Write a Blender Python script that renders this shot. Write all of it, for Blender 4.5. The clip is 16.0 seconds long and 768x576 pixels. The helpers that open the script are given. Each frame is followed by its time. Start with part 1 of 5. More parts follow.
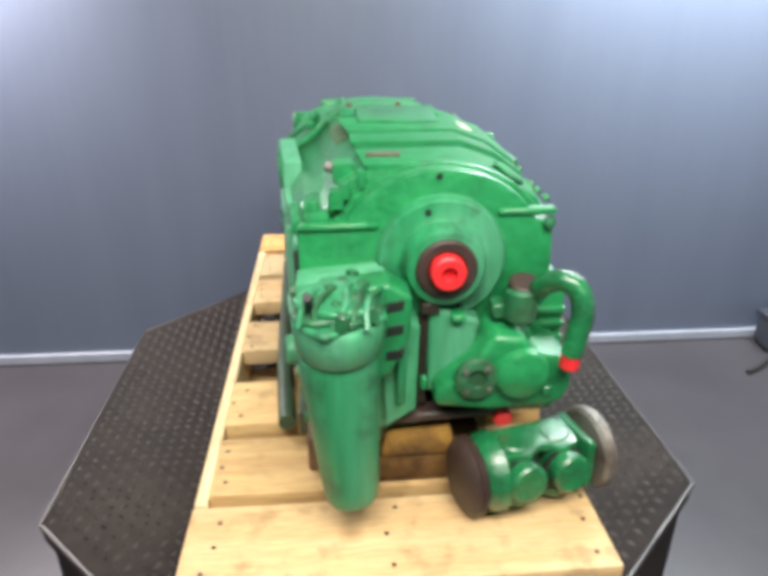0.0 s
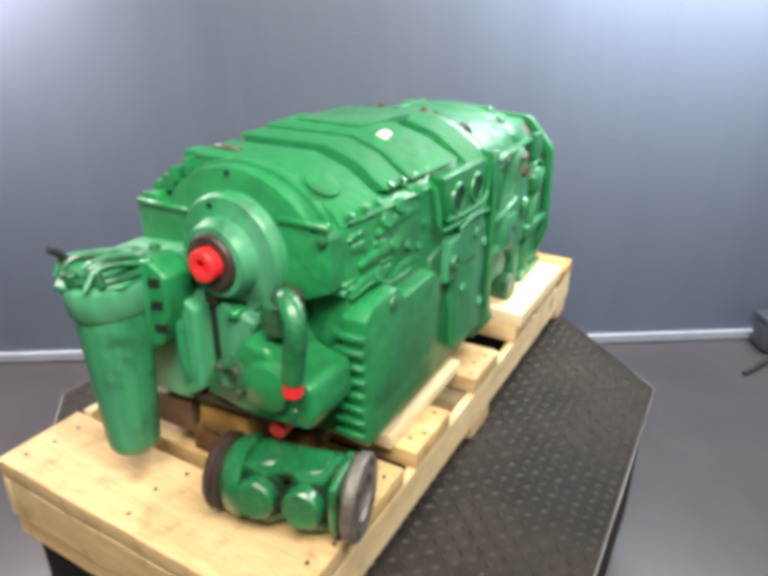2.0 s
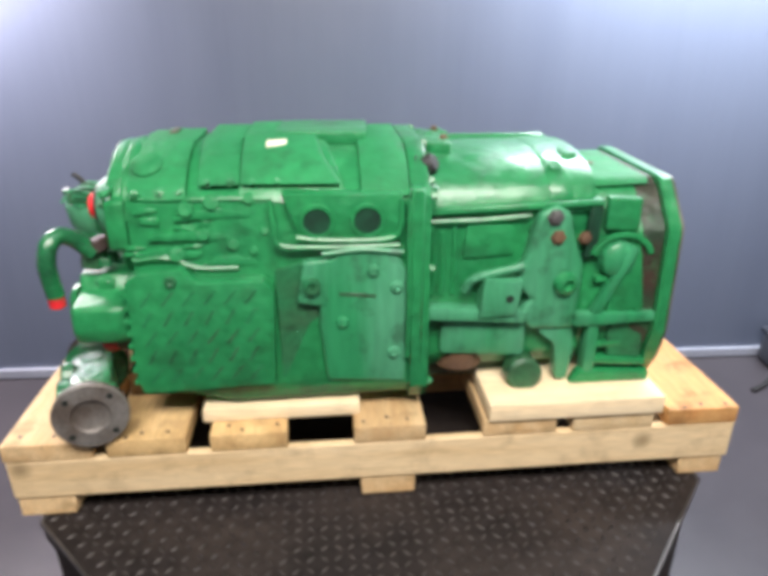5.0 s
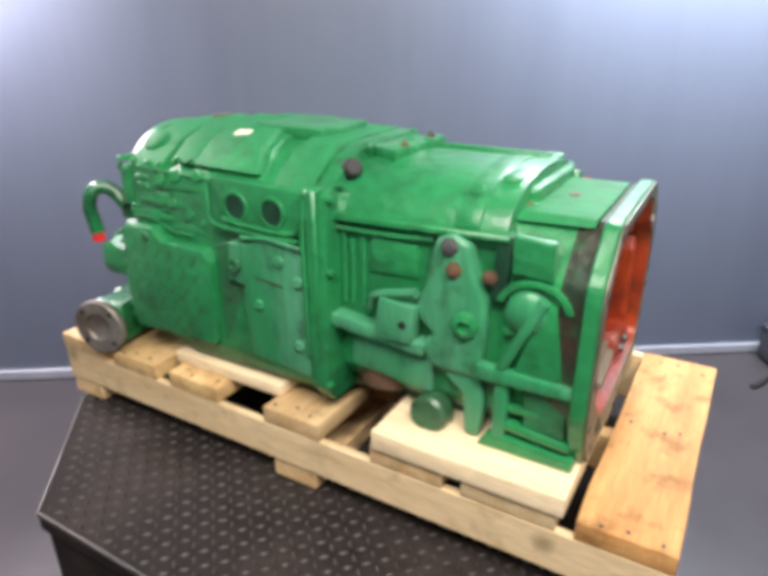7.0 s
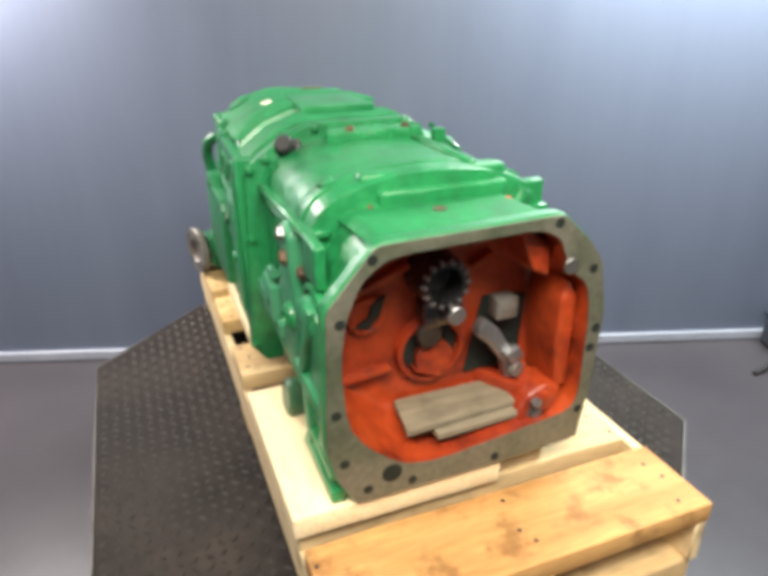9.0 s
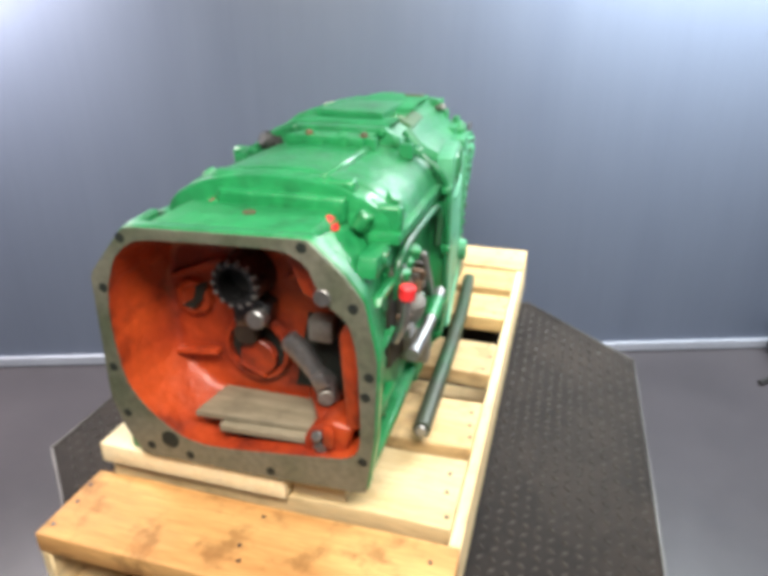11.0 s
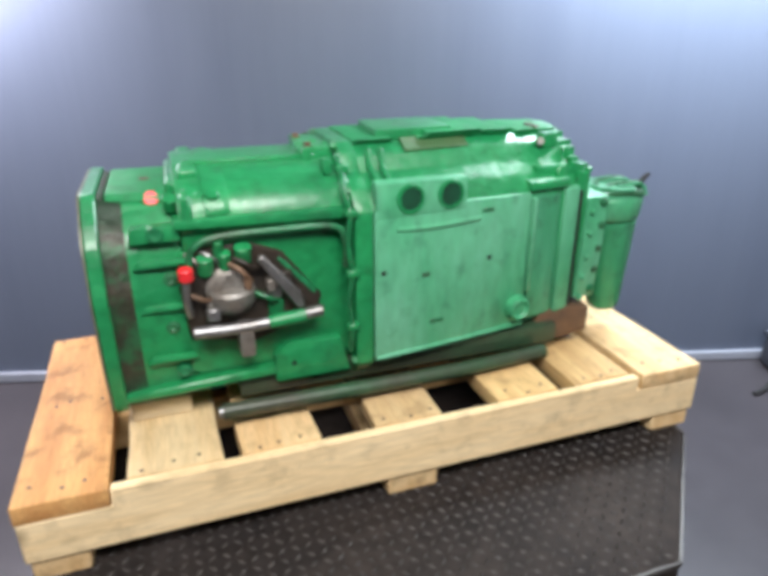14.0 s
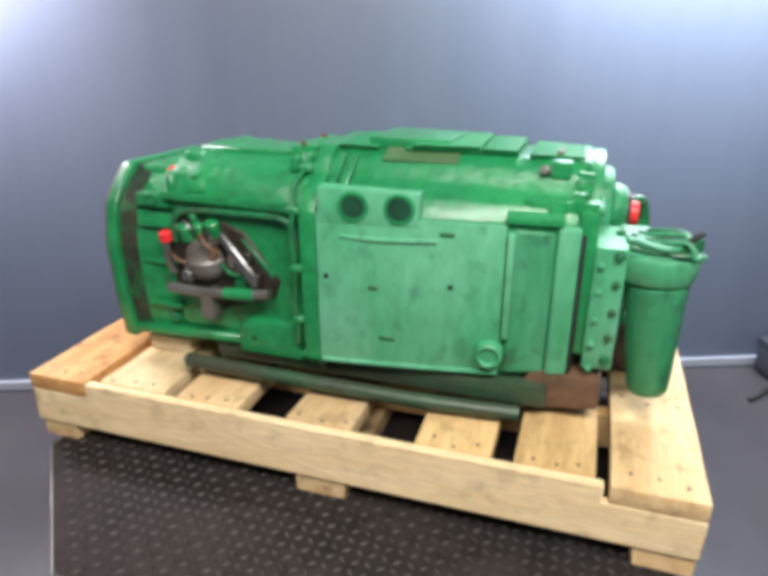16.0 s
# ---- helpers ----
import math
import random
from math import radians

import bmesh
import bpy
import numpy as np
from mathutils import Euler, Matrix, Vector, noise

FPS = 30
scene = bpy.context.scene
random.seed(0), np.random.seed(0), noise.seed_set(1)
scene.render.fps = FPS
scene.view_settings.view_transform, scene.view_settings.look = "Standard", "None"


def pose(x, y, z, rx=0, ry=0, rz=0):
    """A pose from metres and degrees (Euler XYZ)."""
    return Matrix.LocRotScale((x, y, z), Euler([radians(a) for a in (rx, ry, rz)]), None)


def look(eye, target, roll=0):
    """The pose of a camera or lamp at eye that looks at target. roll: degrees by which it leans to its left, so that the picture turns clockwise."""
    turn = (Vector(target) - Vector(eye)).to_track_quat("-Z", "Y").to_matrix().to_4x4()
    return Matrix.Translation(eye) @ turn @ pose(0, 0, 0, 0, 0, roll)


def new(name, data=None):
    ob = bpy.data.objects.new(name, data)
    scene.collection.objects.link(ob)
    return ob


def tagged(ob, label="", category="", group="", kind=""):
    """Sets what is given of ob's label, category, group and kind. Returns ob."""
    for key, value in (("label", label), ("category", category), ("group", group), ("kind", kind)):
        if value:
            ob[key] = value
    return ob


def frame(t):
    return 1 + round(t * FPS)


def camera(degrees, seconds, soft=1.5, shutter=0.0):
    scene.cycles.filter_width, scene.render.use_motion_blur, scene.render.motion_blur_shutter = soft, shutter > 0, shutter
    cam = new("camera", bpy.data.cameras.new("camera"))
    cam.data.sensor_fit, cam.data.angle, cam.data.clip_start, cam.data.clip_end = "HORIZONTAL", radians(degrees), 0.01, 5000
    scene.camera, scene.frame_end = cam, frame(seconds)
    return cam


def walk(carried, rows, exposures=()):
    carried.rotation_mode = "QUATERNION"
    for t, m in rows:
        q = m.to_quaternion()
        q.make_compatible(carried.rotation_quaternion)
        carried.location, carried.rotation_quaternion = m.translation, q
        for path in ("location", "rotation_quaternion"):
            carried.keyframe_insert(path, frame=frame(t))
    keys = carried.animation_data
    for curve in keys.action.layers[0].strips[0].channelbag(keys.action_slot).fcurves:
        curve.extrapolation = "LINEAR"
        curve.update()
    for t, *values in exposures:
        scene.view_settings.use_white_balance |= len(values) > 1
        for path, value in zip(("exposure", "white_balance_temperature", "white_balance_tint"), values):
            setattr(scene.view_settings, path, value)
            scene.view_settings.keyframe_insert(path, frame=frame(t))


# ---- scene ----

# ---------------------------------------------------------------- camera
cam = camera(62.7, 16.0, soft=5.2)

# seconds, place, yaw, pitch, roll: a hand-steadied camera that barely moves
CAMERA_ROWS = [
    (0.0, -0.002, -1.393, 1.491, -1.89, -24.58, -0.13),
    (0.5, 0.005, -1.395, 1.497, -1.65, -24.81, -0.15),
    (1.0, 0.012, -1.393, 1.489, -1.95, -24.46, 0.06),
    (1.5, 0.013, -1.395, 1.491, -1.67, -24.92, 0.09),
    (2.0, 0.014, -1.404, 1.493, -1.80, -24.57, 0.15),
    (2.5, 0.009, -1.405, 1.491, -1.54, -24.76, -0.12),
    (3.0, 0.008, -1.400, 1.491, -0.98, -24.54, 0.02),
    (3.5, -0.004, -1.404, 1.493, -1.18, -24.21, 0.21),
    (4.0, -0.013, -1.404, 1.487, -1.50, -23.61, 0.30),
    (6.5, -0.010, -1.393, 1.489, -1.87, -22.87, 0.05),
    (7.0, -0.006, -1.396, 1.493, -1.73, -23.26, -0.21),
    (7.5, -0.005, -1.402, 1.494, -1.82, -23.77, 0.07),
    (8.0, -0.005, -1.399, 1.493, -1.78, -23.80, 0.06),
    (8.5, 0.003, -1.393, 1.493, -1.38, -24.13, -0.19),
    (9.0, 0.003, -1.390, 1.493, -1.29, -24.74, -0.07),
    (9.5, 0.008, -1.393, 1.496, -0.99, -24.54, -0.02),
    (10.0, 0.009, -1.395, 1.495, -0.91, -24.50, 0.03),
    (12.5, -0.004, -1.394, 1.502, -0.68, -23.20, 0.09),
    (13.0, -0.002, -1.403, 1.501, -0.83, -22.95, 0.12),
    (13.5, -0.004, -1.408, 1.499, -1.21, -22.83, -0.15),
    (14.0, 0.004, -1.404, 1.502, -1.24, -22.94, -0.07),
    (14.5, 0.001, -1.405, 1.499, -1.47, -22.53, 0.16),
    (15.0, -0.002, -1.408, 1.499, -1.37, -22.46, 0.25),
    (15.5, -0.010, -1.410, 1.496, -1.63, -21.96, 0.14),
    (16.0, -0.011, -1.409, 1.496, -1.91, -22.13, 0.09),
]

EXPOSURES = [(0.0, -0.02, 6850, 9), (0.6, 0.09, 7150, 6), (1.5, 0.07, 7150, 6), (2.4, -0.02, 7000, 11), (4.0, -0.05, 6650, 15), (6.5, -0.07, 6850, 16),
             (7.6, -0.10, 6850, 13), (8.8, 0.03, 7150, 8), (10.2, 0.20, 7150, 6), (12.4, -0.19, 6300, 11), (16.0, -0.16, 6550, 11)]
walk(cam, [(t, pose(x, y, z, 90 + pitch, 0, yaw) @ pose(0, 0, 0, 0, 0, roll)) for t, x, y, z, yaw, pitch, roll in CAMERA_ROWS],
     EXPOSURES)

# seconds, degrees: the turntable and all that stands on it
TURNS = [
    (0.0, 92.99),
    (0.5, 84.57),
    (1.0, 76.17),
    (1.5, 67.72),
    (2.0, 58.52),
    (2.5, 49.31),
    (3.0, 40.29),
    (3.5, 31.08),
    (4.0, 21.82),
    (6.5, -23.01),
    (7.0, -32.12),
    (7.5, -41.20),
    (8.0, -50.62),
    (8.5, -60.06),
    (9.0, -69.56),
    (9.5, -79.07),
    (10.0, -88.39),
    (12.5, -134.41),
    (13.0, -143.57),
    (13.5, -152.61),
    (14.0, -161.86),
    (14.5, -171.35),
    (15.0, -180.98),
    (15.5, -190.39),
    (16.0, -199.67),
]

PLATE = 0.55      # height of the turntable's top
DECK = 0.18       # pallet's deck above the turntable

# ---------------------------------------------------------------- light
world = bpy.data.worlds.new("world")
scene.world = world
world.use_nodes = True
world.node_tree.nodes["Background"].inputs[0].default_value = (0.55, 0.62, 0.75, 1)
world.node_tree.nodes["Background"].inputs[1].default_value = 0.15


def area_light(name, place, aim, sx, sy, power, colour):
    data = bpy.data.lights.new(name, "AREA")
    data.shape, data.size, data.size_y, data.energy, data.color = "RECTANGLE", sx, sy, power, colour
    ob = new(name, data)
    ob.matrix_world = look(place, aim)
    return ob


area_light("tube_light_left", (-1.68, 0.86, 1.98), (-1.68, 1.04, 0.5), 0.9, 0.20, 78, (1.0, 0.95, 0.99))
area_light("tube_light_right", (1.45, 0.84, 2.16), (1.45, 1.06, 0.5), 1.7, 0.20, 118, (0.84, 0.93, 1.0))
area_light("tube_light_front", (0.15, -1.75, 2.8), (0.05, 0.0, 0.6), 2.0, 0.6, 118, (1.0, 0.97, 0.93))


# ---------------------------------------------------------------- materials
def material(name, colour, rough=0.5, metal=0.0, second=None, scale=6.0, amount=0.5, fine=0.12, bump=0.0, bump_scale=60.0,
             coat=0.0, stretch=(1, 1, 1), rough_vary=0.1, per_object=0.0, spec=0.5, grime=0.0, grime_colour=(0.012, 0.022, 0.012)):
    """Procedural paint, metal, rubber or stone: broad stains towards a second colour, fine mottling and fine relief."""
    m = bpy.data.materials.new(name)
    m.use_nodes = True
    nt = m.node_tree
    n, link = nt.nodes, nt.links.new
    bsdf = n["Principled BSDF"]
    coords = n.new("ShaderNodeTexCoord")
    mapping = n.new("ShaderNodeMapping")
    mapping.inputs["Scale"].default_value = stretch
    link(coords.outputs["Object"], mapping.inputs["Vector"])
    broad = n.new("ShaderNodeTexNoise")
    broad.inputs["Scale"].default_value = scale
    broad.inputs["Detail"].default_value = 5
    link(mapping.outputs[0], broad.inputs["Vector"])
    small = n.new("ShaderNodeTexNoise")
    small.inputs["Scale"].default_value = scale * 9
    small.inputs["Detail"].default_value = 4
    link(mapping.outputs[0], small.inputs["Vector"])
    ramp = n.new("ShaderNodeMapRange")
    ramp.inputs["From Min"].default_value, ramp.inputs["From Max"].default_value = 0.38, 0.68
    ramp.inputs["To Max"].default_value = amount
    link(broad.outputs["Fac"], ramp.inputs["Value"])
    mix = n.new("ShaderNodeMix")
    mix.data_type = "RGBA"
    second = second or tuple(c * 0.6 for c in colour)
    mix.inputs["A"].default_value, mix.inputs["B"].default_value = (*colour, 1), (*second, 1)
    link(ramp.outputs[0], mix.inputs["Factor"])
    value = n.new("ShaderNodeMapRange")
    value.inputs["From Min"].default_value, value.inputs["From Max"].default_value = 0.3, 0.7
    value.inputs["To Min"].default_value, value.inputs["To Max"].default_value = 1 - fine, 1 + fine
    link(small.outputs["Fac"], value.inputs["Value"])
    hsv = n.new("ShaderNodeHueSaturation")
    link(mix.outputs["Result"], hsv.inputs["Color"])
    if per_object:
        info = n.new("ShaderNodeObjectInfo")
        vary = n.new("ShaderNodeMapRange")
        vary.inputs["To Min"].default_value, vary.inputs["To Max"].default_value = 1 - per_object, 1 + per_object
        link(info.outputs["Random"], vary.inputs["Value"])
        times = n.new("ShaderNodeMath")
        times.operation = "MULTIPLY"
        link(vary.outputs[0], times.inputs[0])
        link(value.outputs[0], times.inputs[1])
        link(times.outputs[0], hsv.inputs["Value"])
    else:
        link(value.outputs[0], hsv.inputs["Value"])
    if grime:
        spots = n.new("ShaderNodeTexNoise")
        spots.inputs["Scale"].default_value, spots.inputs["Detail"].default_value = 16, 7
        spots.inputs["Roughness"].default_value = 0.62
        link(coords.outputs["Object"], spots.inputs["Vector"])
        patch = n.new("ShaderNodeMapRange")
        patch.inputs["From Min"].default_value, patch.inputs["From Max"].default_value = 0.53, 0.66
        patch.inputs["To Max"].default_value = grime
        link(spots.outputs["Fac"], patch.inputs["Value"])
        dirty = n.new("ShaderNodeMix")
        dirty.data_type = "RGBA"
        dirty.inputs["B"].default_value = (*grime_colour, 1)
        link(patch.outputs[0], dirty.inputs["Factor"])
        link(hsv.outputs[0], dirty.inputs["A"])
        link(dirty.outputs["Result"], bsdf.inputs["Base Color"])
    else:
        link(hsv.outputs[0], bsdf.inputs["Base Color"])
    bsdf.inputs["Metallic"].default_value = metal
    bsdf.inputs["Specular IOR Level"].default_value = spec
    gloss = n.new("ShaderNodeMapRange")
    gloss.inputs["To Min"].default_value, gloss.inputs["To Max"].default_value = max(0.03, rough - rough_vary), min(1, rough + rough_vary)
    link(small.outputs["Fac"], gloss.inputs["Value"])
    link(gloss.outputs[0], bsdf.inputs["Roughness"])
    bsdf.inputs["Coat Weight"].default_value = coat
    bsdf.inputs["Coat Roughness"].default_value = 0.18
    if bump:
        relief = n.new("ShaderNodeTexNoise")
        relief.inputs["Scale"].default_value = bump_scale
        relief.inputs["Detail"].default_value = 6
        relief.inputs["Roughness"].default_value = 0.58
        link(mapping.outputs[0], relief.inputs["Vector"])
        b = n.new("ShaderNodeBump")
        b.inputs["Strength"].default_value, b.inputs["Distance"].default_value = min(1.0, bump), 0.004 + 0.004 * (bump >= 0.8)
        link(relief.outputs["Fac"], b.inputs["Height"])
        link(b.outputs[0], bsdf.inputs["Normal"])
    return m


def wood(name, colour, second, along="x", grime=0.28):
    """Sawn softwood: long grain streaks, broad toning, knots."""
    stretch = (1, 14, 14) if along == "x" else (14, 1, 14)
    m = material(name, colour, 0.62, 0, second, 2.2, 0.8, 0.16, 0.25, 14, stretch=stretch, per_object=0.16, spec=0.25, grime=grime,
                 grime_colour=tuple(c * 0.35 for c in second))
    nt = m.node_tree
    n, link = nt.nodes, nt.links.new
    coords = n.new("ShaderNodeTexCoord")
    knots = n.new("ShaderNodeTexVoronoi")
    knots.inputs["Scale"].default_value = 5.5
    link(coords.outputs["Object"], knots.inputs["Vector"])
    near = n.new("ShaderNodeMapRange")
    near.inputs["From Min"].default_value, near.inputs["From Max"].default_value = 0.05, 0.16
    near.inputs["To Min"].default_value, near.inputs["To Max"].default_value = 0.75, 0.0
    link(knots.outputs["Distance"], near.inputs["Value"])
    mix = n.new("ShaderNodeMix")
    mix.data_type = "RGBA"
    mix.inputs["B"].default_value = (*(c * 0.4 for c in second), 1)
    link(near.outputs[0], mix.inputs["Factor"])
    bsdf = n["Principled BSDF"]
    source = bsdf.inputs["Base Color"].links[0].from_socket
    link(source, mix.inputs["A"])
    link(mix.outputs["Result"], bsdf.inputs["Base Color"])
    return m


GREEN = material("green_paint", (0.012, 0.232, 0.072), 0.36, 0, (0.010, 0.160, 0.058), 5, 0.7, 0.14, 0.85, 20, coat=0.30, rough_vary=0.16, spec=0.5, grime=0.30)
GREEN_DULLED = material("green_paint_dulled", (0.012, 0.225, 0.072), 0.62, 0, (0.010, 0.155, 0.056), 5, 0.7, 0.14, 0.85, 20, spec=0.28, grime=0.34)
GREEN_WET = material("green_paint_oily", (0.010, 0.185, 0.060), 0.24, 0, (0.010, 0.090, 0.036), 14, 0.9, 0.16, 1.0, 26, coat=0.6, grime=0.7)
AMBER = material("oil_soaked_timber", (0.34, 0.19, 0.045), 0.45, 0, (0.06, 0.03, 0.012), 16, 1.0, 0.2, 0.3, 40)
DARK_STEEL = material("oiled_steel", (0.13, 0.13, 0.135), 0.24, 0.9, (0.04, 0.035, 0.035), 20, 0.8, 0.2, 0.3, 60)
GREEN_DUSTY = material("green_paint_dusty", (0.045, 0.30, 0.135), 0.48, 0, (0.14, 0.42, 0.26), 4.5, 0.9, 0.12, 0.6, 22, coat=0.1, stretch=(1.5, 1.5, 0.5), grime=0.4, grime_colour=(0.02, 0.12, 0.06))
GREEN_WASHED = material("green_paint_with_pale_runs", (0.016, 0.225, 0.085), 0.42, 0, (0.085, 0.315, 0.185), 8, 0.8, 0.14, 0.8, 22, coat=0.1, grime=0.5,
                         stretch=(1, 1, 0.16))
OLIVE = material("dull_olive", (0.045, 0.125, 0.045), 0.6, 0, (0.075, 0.115, 0.050), 9, 0.8, 0.15, 0.4, 30)
PAPER = material("pale_sticker", (0.78, 0.76, 0.62), 0.5, 0, (0.62, 0.58, 0.40), 30, 0.6, 0.1)
# bare mottled casting, darkened by a painted-in shadow of the flange
BAND = material("bare_and_shadowed_casting", (0.020, 0.042, 0.024), 0.45, 0.1, (0.048, 0.028, 0.020), 9, 0.95, 0.25, 0.8, 30, grime=0.6, grime_colour=(0.010, 0.14, 0.05))
GRIME = material("oily_grime", (0.050, 0.052, 0.036), 0.4, 0.1, (0.030, 0.090, 0.042), 6, 0.9, 0.2, 0.4, 40)
# grimy green, also put in as shade in slots and recesses
GREEN_DARK = material("green_paint_grime_and_shade", (0.012, 0.16, 0.06), 0.4, 0, (0.04, 0.06, 0.035), 9, 0.7, 0.2, 0.5, 30, coat=0.2, grime=0.6)
RED_INSIDE = material("red_lacquer", (0.43, 0.058, 0.013), 0.36, 0, (0.20, 0.016, 0.007), 8, 0.9, 0.12, 0.9, 22, coat=0.15, spec=0.5, grime=0.5, grime_colour=(0.05, 0.012, 0.008))
RED_CAP = material("red_plastic", (0.80, 0.03, 0.035), 0.4, 0, (0.6, 0.02, 0.03), 20, 0.5, 0.08)
MACHINED = material("bare_machined_face", (0.17, 0.165, 0.125), 0.48, 0.3, (0.075, 0.095, 0.055), 9, 0.8, 0.2, 0.2, 80)
STEEL = material("bare_steel", (0.32, 0.32, 0.325), 0.40, 0.85, (0.20, 0.18, 0.16), 16, 0.7, 0.15, 0.2, 70)
DULL_STEEL = material("dull_cast_steel", (0.25, 0.24, 0.22), 0.5, 0.5, (0.12, 0.09, 0.07), 16, 0.8, 0.2, 0.3, 60)
SEAL = material("dark_seal", (0.05, 0.03, 0.025), 0.5, 0, (0.02, 0.015, 0.015), 30, 0.6, 0.2)
BLACK = material("black_rubber", (0.02, 0.02, 0.02), 0.6, 0, (0.03, 0.03, 0.03), 20, 0.6, 0.2)
RUST = material("grease_and_rust", (0.16, 0.09, 0.05), 0.55, 0.1, (0.06, 0.04, 0.03), 18, 0.8, 0.2, 0.4, 60)
# dark casting colour, also put in as shade in the valve recess and slit
BARE = material("dark_casting_and_shade", (0.020, 0.016, 0.013), 0.5, 0.1, (0.045, 0.030, 0.020), 14, 0.7, 0.2, 0.4, 50)
# dark green put in as the shade inside pockets and gaps
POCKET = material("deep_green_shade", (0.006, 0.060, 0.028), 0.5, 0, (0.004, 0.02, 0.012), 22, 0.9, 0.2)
# near-black put in for the shade of holes, notches and crevices
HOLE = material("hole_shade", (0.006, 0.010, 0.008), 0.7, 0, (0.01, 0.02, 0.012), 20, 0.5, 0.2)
PINE_X = wood("pine_lengthwise", (0.70, 0.47, 0.22), (0.58, 0.35, 0.14), "x")
PINE_Y = wood("pine_crosswise", (0.69, 0.50, 0.27), (0.57, 0.36, 0.165), "y", 0.42)
OILED = wood("oil_soaked_pine", (0.15, 0.080, 0.028), (0.05, 0.026, 0.012), "y", 0.6)
PINE_DECK = wood("pine_pale_crosswise", (0.72, 0.56, 0.33), (0.63, 0.44, 0.22), "y")
PINE_ORANGE = wood("pine_orange", (0.66, 0.37, 0.14), (0.50, 0.22, 0.07), "y", 0.6)
PINE_STAINED = wood("pine_stained", (0.62, 0.43, 0.20), (0.42, 0.26, 0.11), "y")
PINE_GREY = wood("weathered_plank", (0.22, 0.185, 0.13), (0.11, 0.088, 0.058), "y")
PINE_PALE = wood("pine_pale", (0.74, 0.58, 0.35), (0.64, 0.46, 0.24), "x")
PINE_NEW = wood("pine_fresh_sawn", (0.78, 0.65, 0.43), (0.70, 0.54, 0.32), "x", 0.12)
CHEQUER = material("dark_chequer_plate", (0.020, 0.0168, 0.016), 0.66, 0.0, (0.040, 0.032, 0.028), 4, 0.9, 0.25, 0.1, 50, spec=0.10)
LUG = material("worn_tread", (0.062, 0.055, 0.050), 0.45, 0.2, (0.020, 0.017, 0.016), 4.0, 1.0, 0.3)
EDGE = material("worn_steel_edge", (0.11, 0.104, 0.10), 0.45, 0.5, (0.04, 0.036, 0.036), 7, 0.8, 0.2)
FLOOR = material("sealed_concrete", (0.060, 0.054, 0.061), 0.32, 0, (0.045, 0.041, 0.047), 1.6, 0.8, 0.04, rough_vary=0.06)
WALL = material("blue_grey_sheet_wall", (0.112, 0.134, 0.188), 0.40, 0, (0.098, 0.118, 0.170), 1.2, 0.7, 0.02, 0.02, 5, stretch=(4, 1, 0.3), spec=0.7)
DARK_BOX = material("dark_blue_grey", (0.040, 0.045, 0.060), 0.6, 0, (0.03, 0.032, 0.042), 8, 0.6, 0.1)
PLASTER = material("white_plaster", (0.62, 0.63, 0.66), 0.8, 0, (0.55, 0.56, 0.60), 2, 0.6, 0.05)
TRIM = material("pale_skirting", (0.29, 0.31, 0.37), 0.45, 0, (0.37, 0.39, 0.46), 5, 0.6, 0.05)


# ---------------------------------------------------------------- mesh helpers
def finish(bm, bevel=0.0, segments=1, angle=25):
    bmesh.ops.recalc_face_normals(bm, faces=bm.faces)
    if bevel:
        edges = [e for e in bm.edges if len(e.link_faces) == 2 and e.calc_face_angle(0) > radians(angle)]
        bmesh.ops.bevel(bm, geom=edges, offset=bevel, segments=segments, profile=0.6, affect="EDGES", clamp_overlap=True)
    return bm


def part(name, bm, mat, parent=None, label="", smooth=38):
    me = bpy.data.meshes.new(name)
    bm.to_mesh(me)
    bm.free()
    me.materials.append(mat)
    me.shade_smooth()
    me.set_sharp_from_angle(angle=radians(smooth))
    ob = new(name, me)
    if parent:
        ob.parent = parent
    if label:
        tagged(ob, label)
    return ob


def prism(poly, axis, a, b, bevel=0.0, segments=1, bm=None):
    """A polygon of two coordinates (the other two axes, in order) drawn out along axis from a to b."""
    own = bm is None
    bm = bm or bmesh.new()

    def at(p, s):
        return (s, p[0], p[1]) if axis == "x" else (p[0], s, p[1]) if axis == "y" else (p[0], p[1], s)
    lo = [bm.verts.new(at(p, a)) for p in poly]
    hi = [bm.verts.new(at(p, b)) for p in poly]
    bm.faces.new(lo)
    bm.faces.new(hi[::-1])
    k = len(poly)
    for i in range(k):
        bm.faces.new((lo[i], hi[i], hi[(i + 1) % k], lo[(i + 1) % k]))
    return finish(bm, bevel, segments) if own else bm


def box(x0, x1, y0, y1, z0, z1, bevel=0.004, segments=1, bm=None):
    return prism([(x0, y0), (x1, y0), (x1, y1), (x0, y1)], "z", z0, z1, bevel, segments, bm)


def loft(sections, bevel=0.0, segments=1, caps=True, skip=()):
    """Sections (x, points of y and z), all with the same number of points. skip: (section, point) quads left open."""
    bm = bmesh.new()
    rings = [[bm.verts.new((x, y, z)) for y, z in pts] for x, pts in sections]
    k = len(rings[0])
    for s in range(len(rings) - 1):
        for i in range(k):
            if (s, i) not in skip:
                bm.faces.new((rings[s][i], rings[s + 1][i], rings[s + 1][(i + 1) % k], rings[s][(i + 1) % k]))
    if caps:
        bm.faces.new(rings[0])
        bm.faces.new(rings[-1][::-1])
    return finish(bm, bevel, segments)


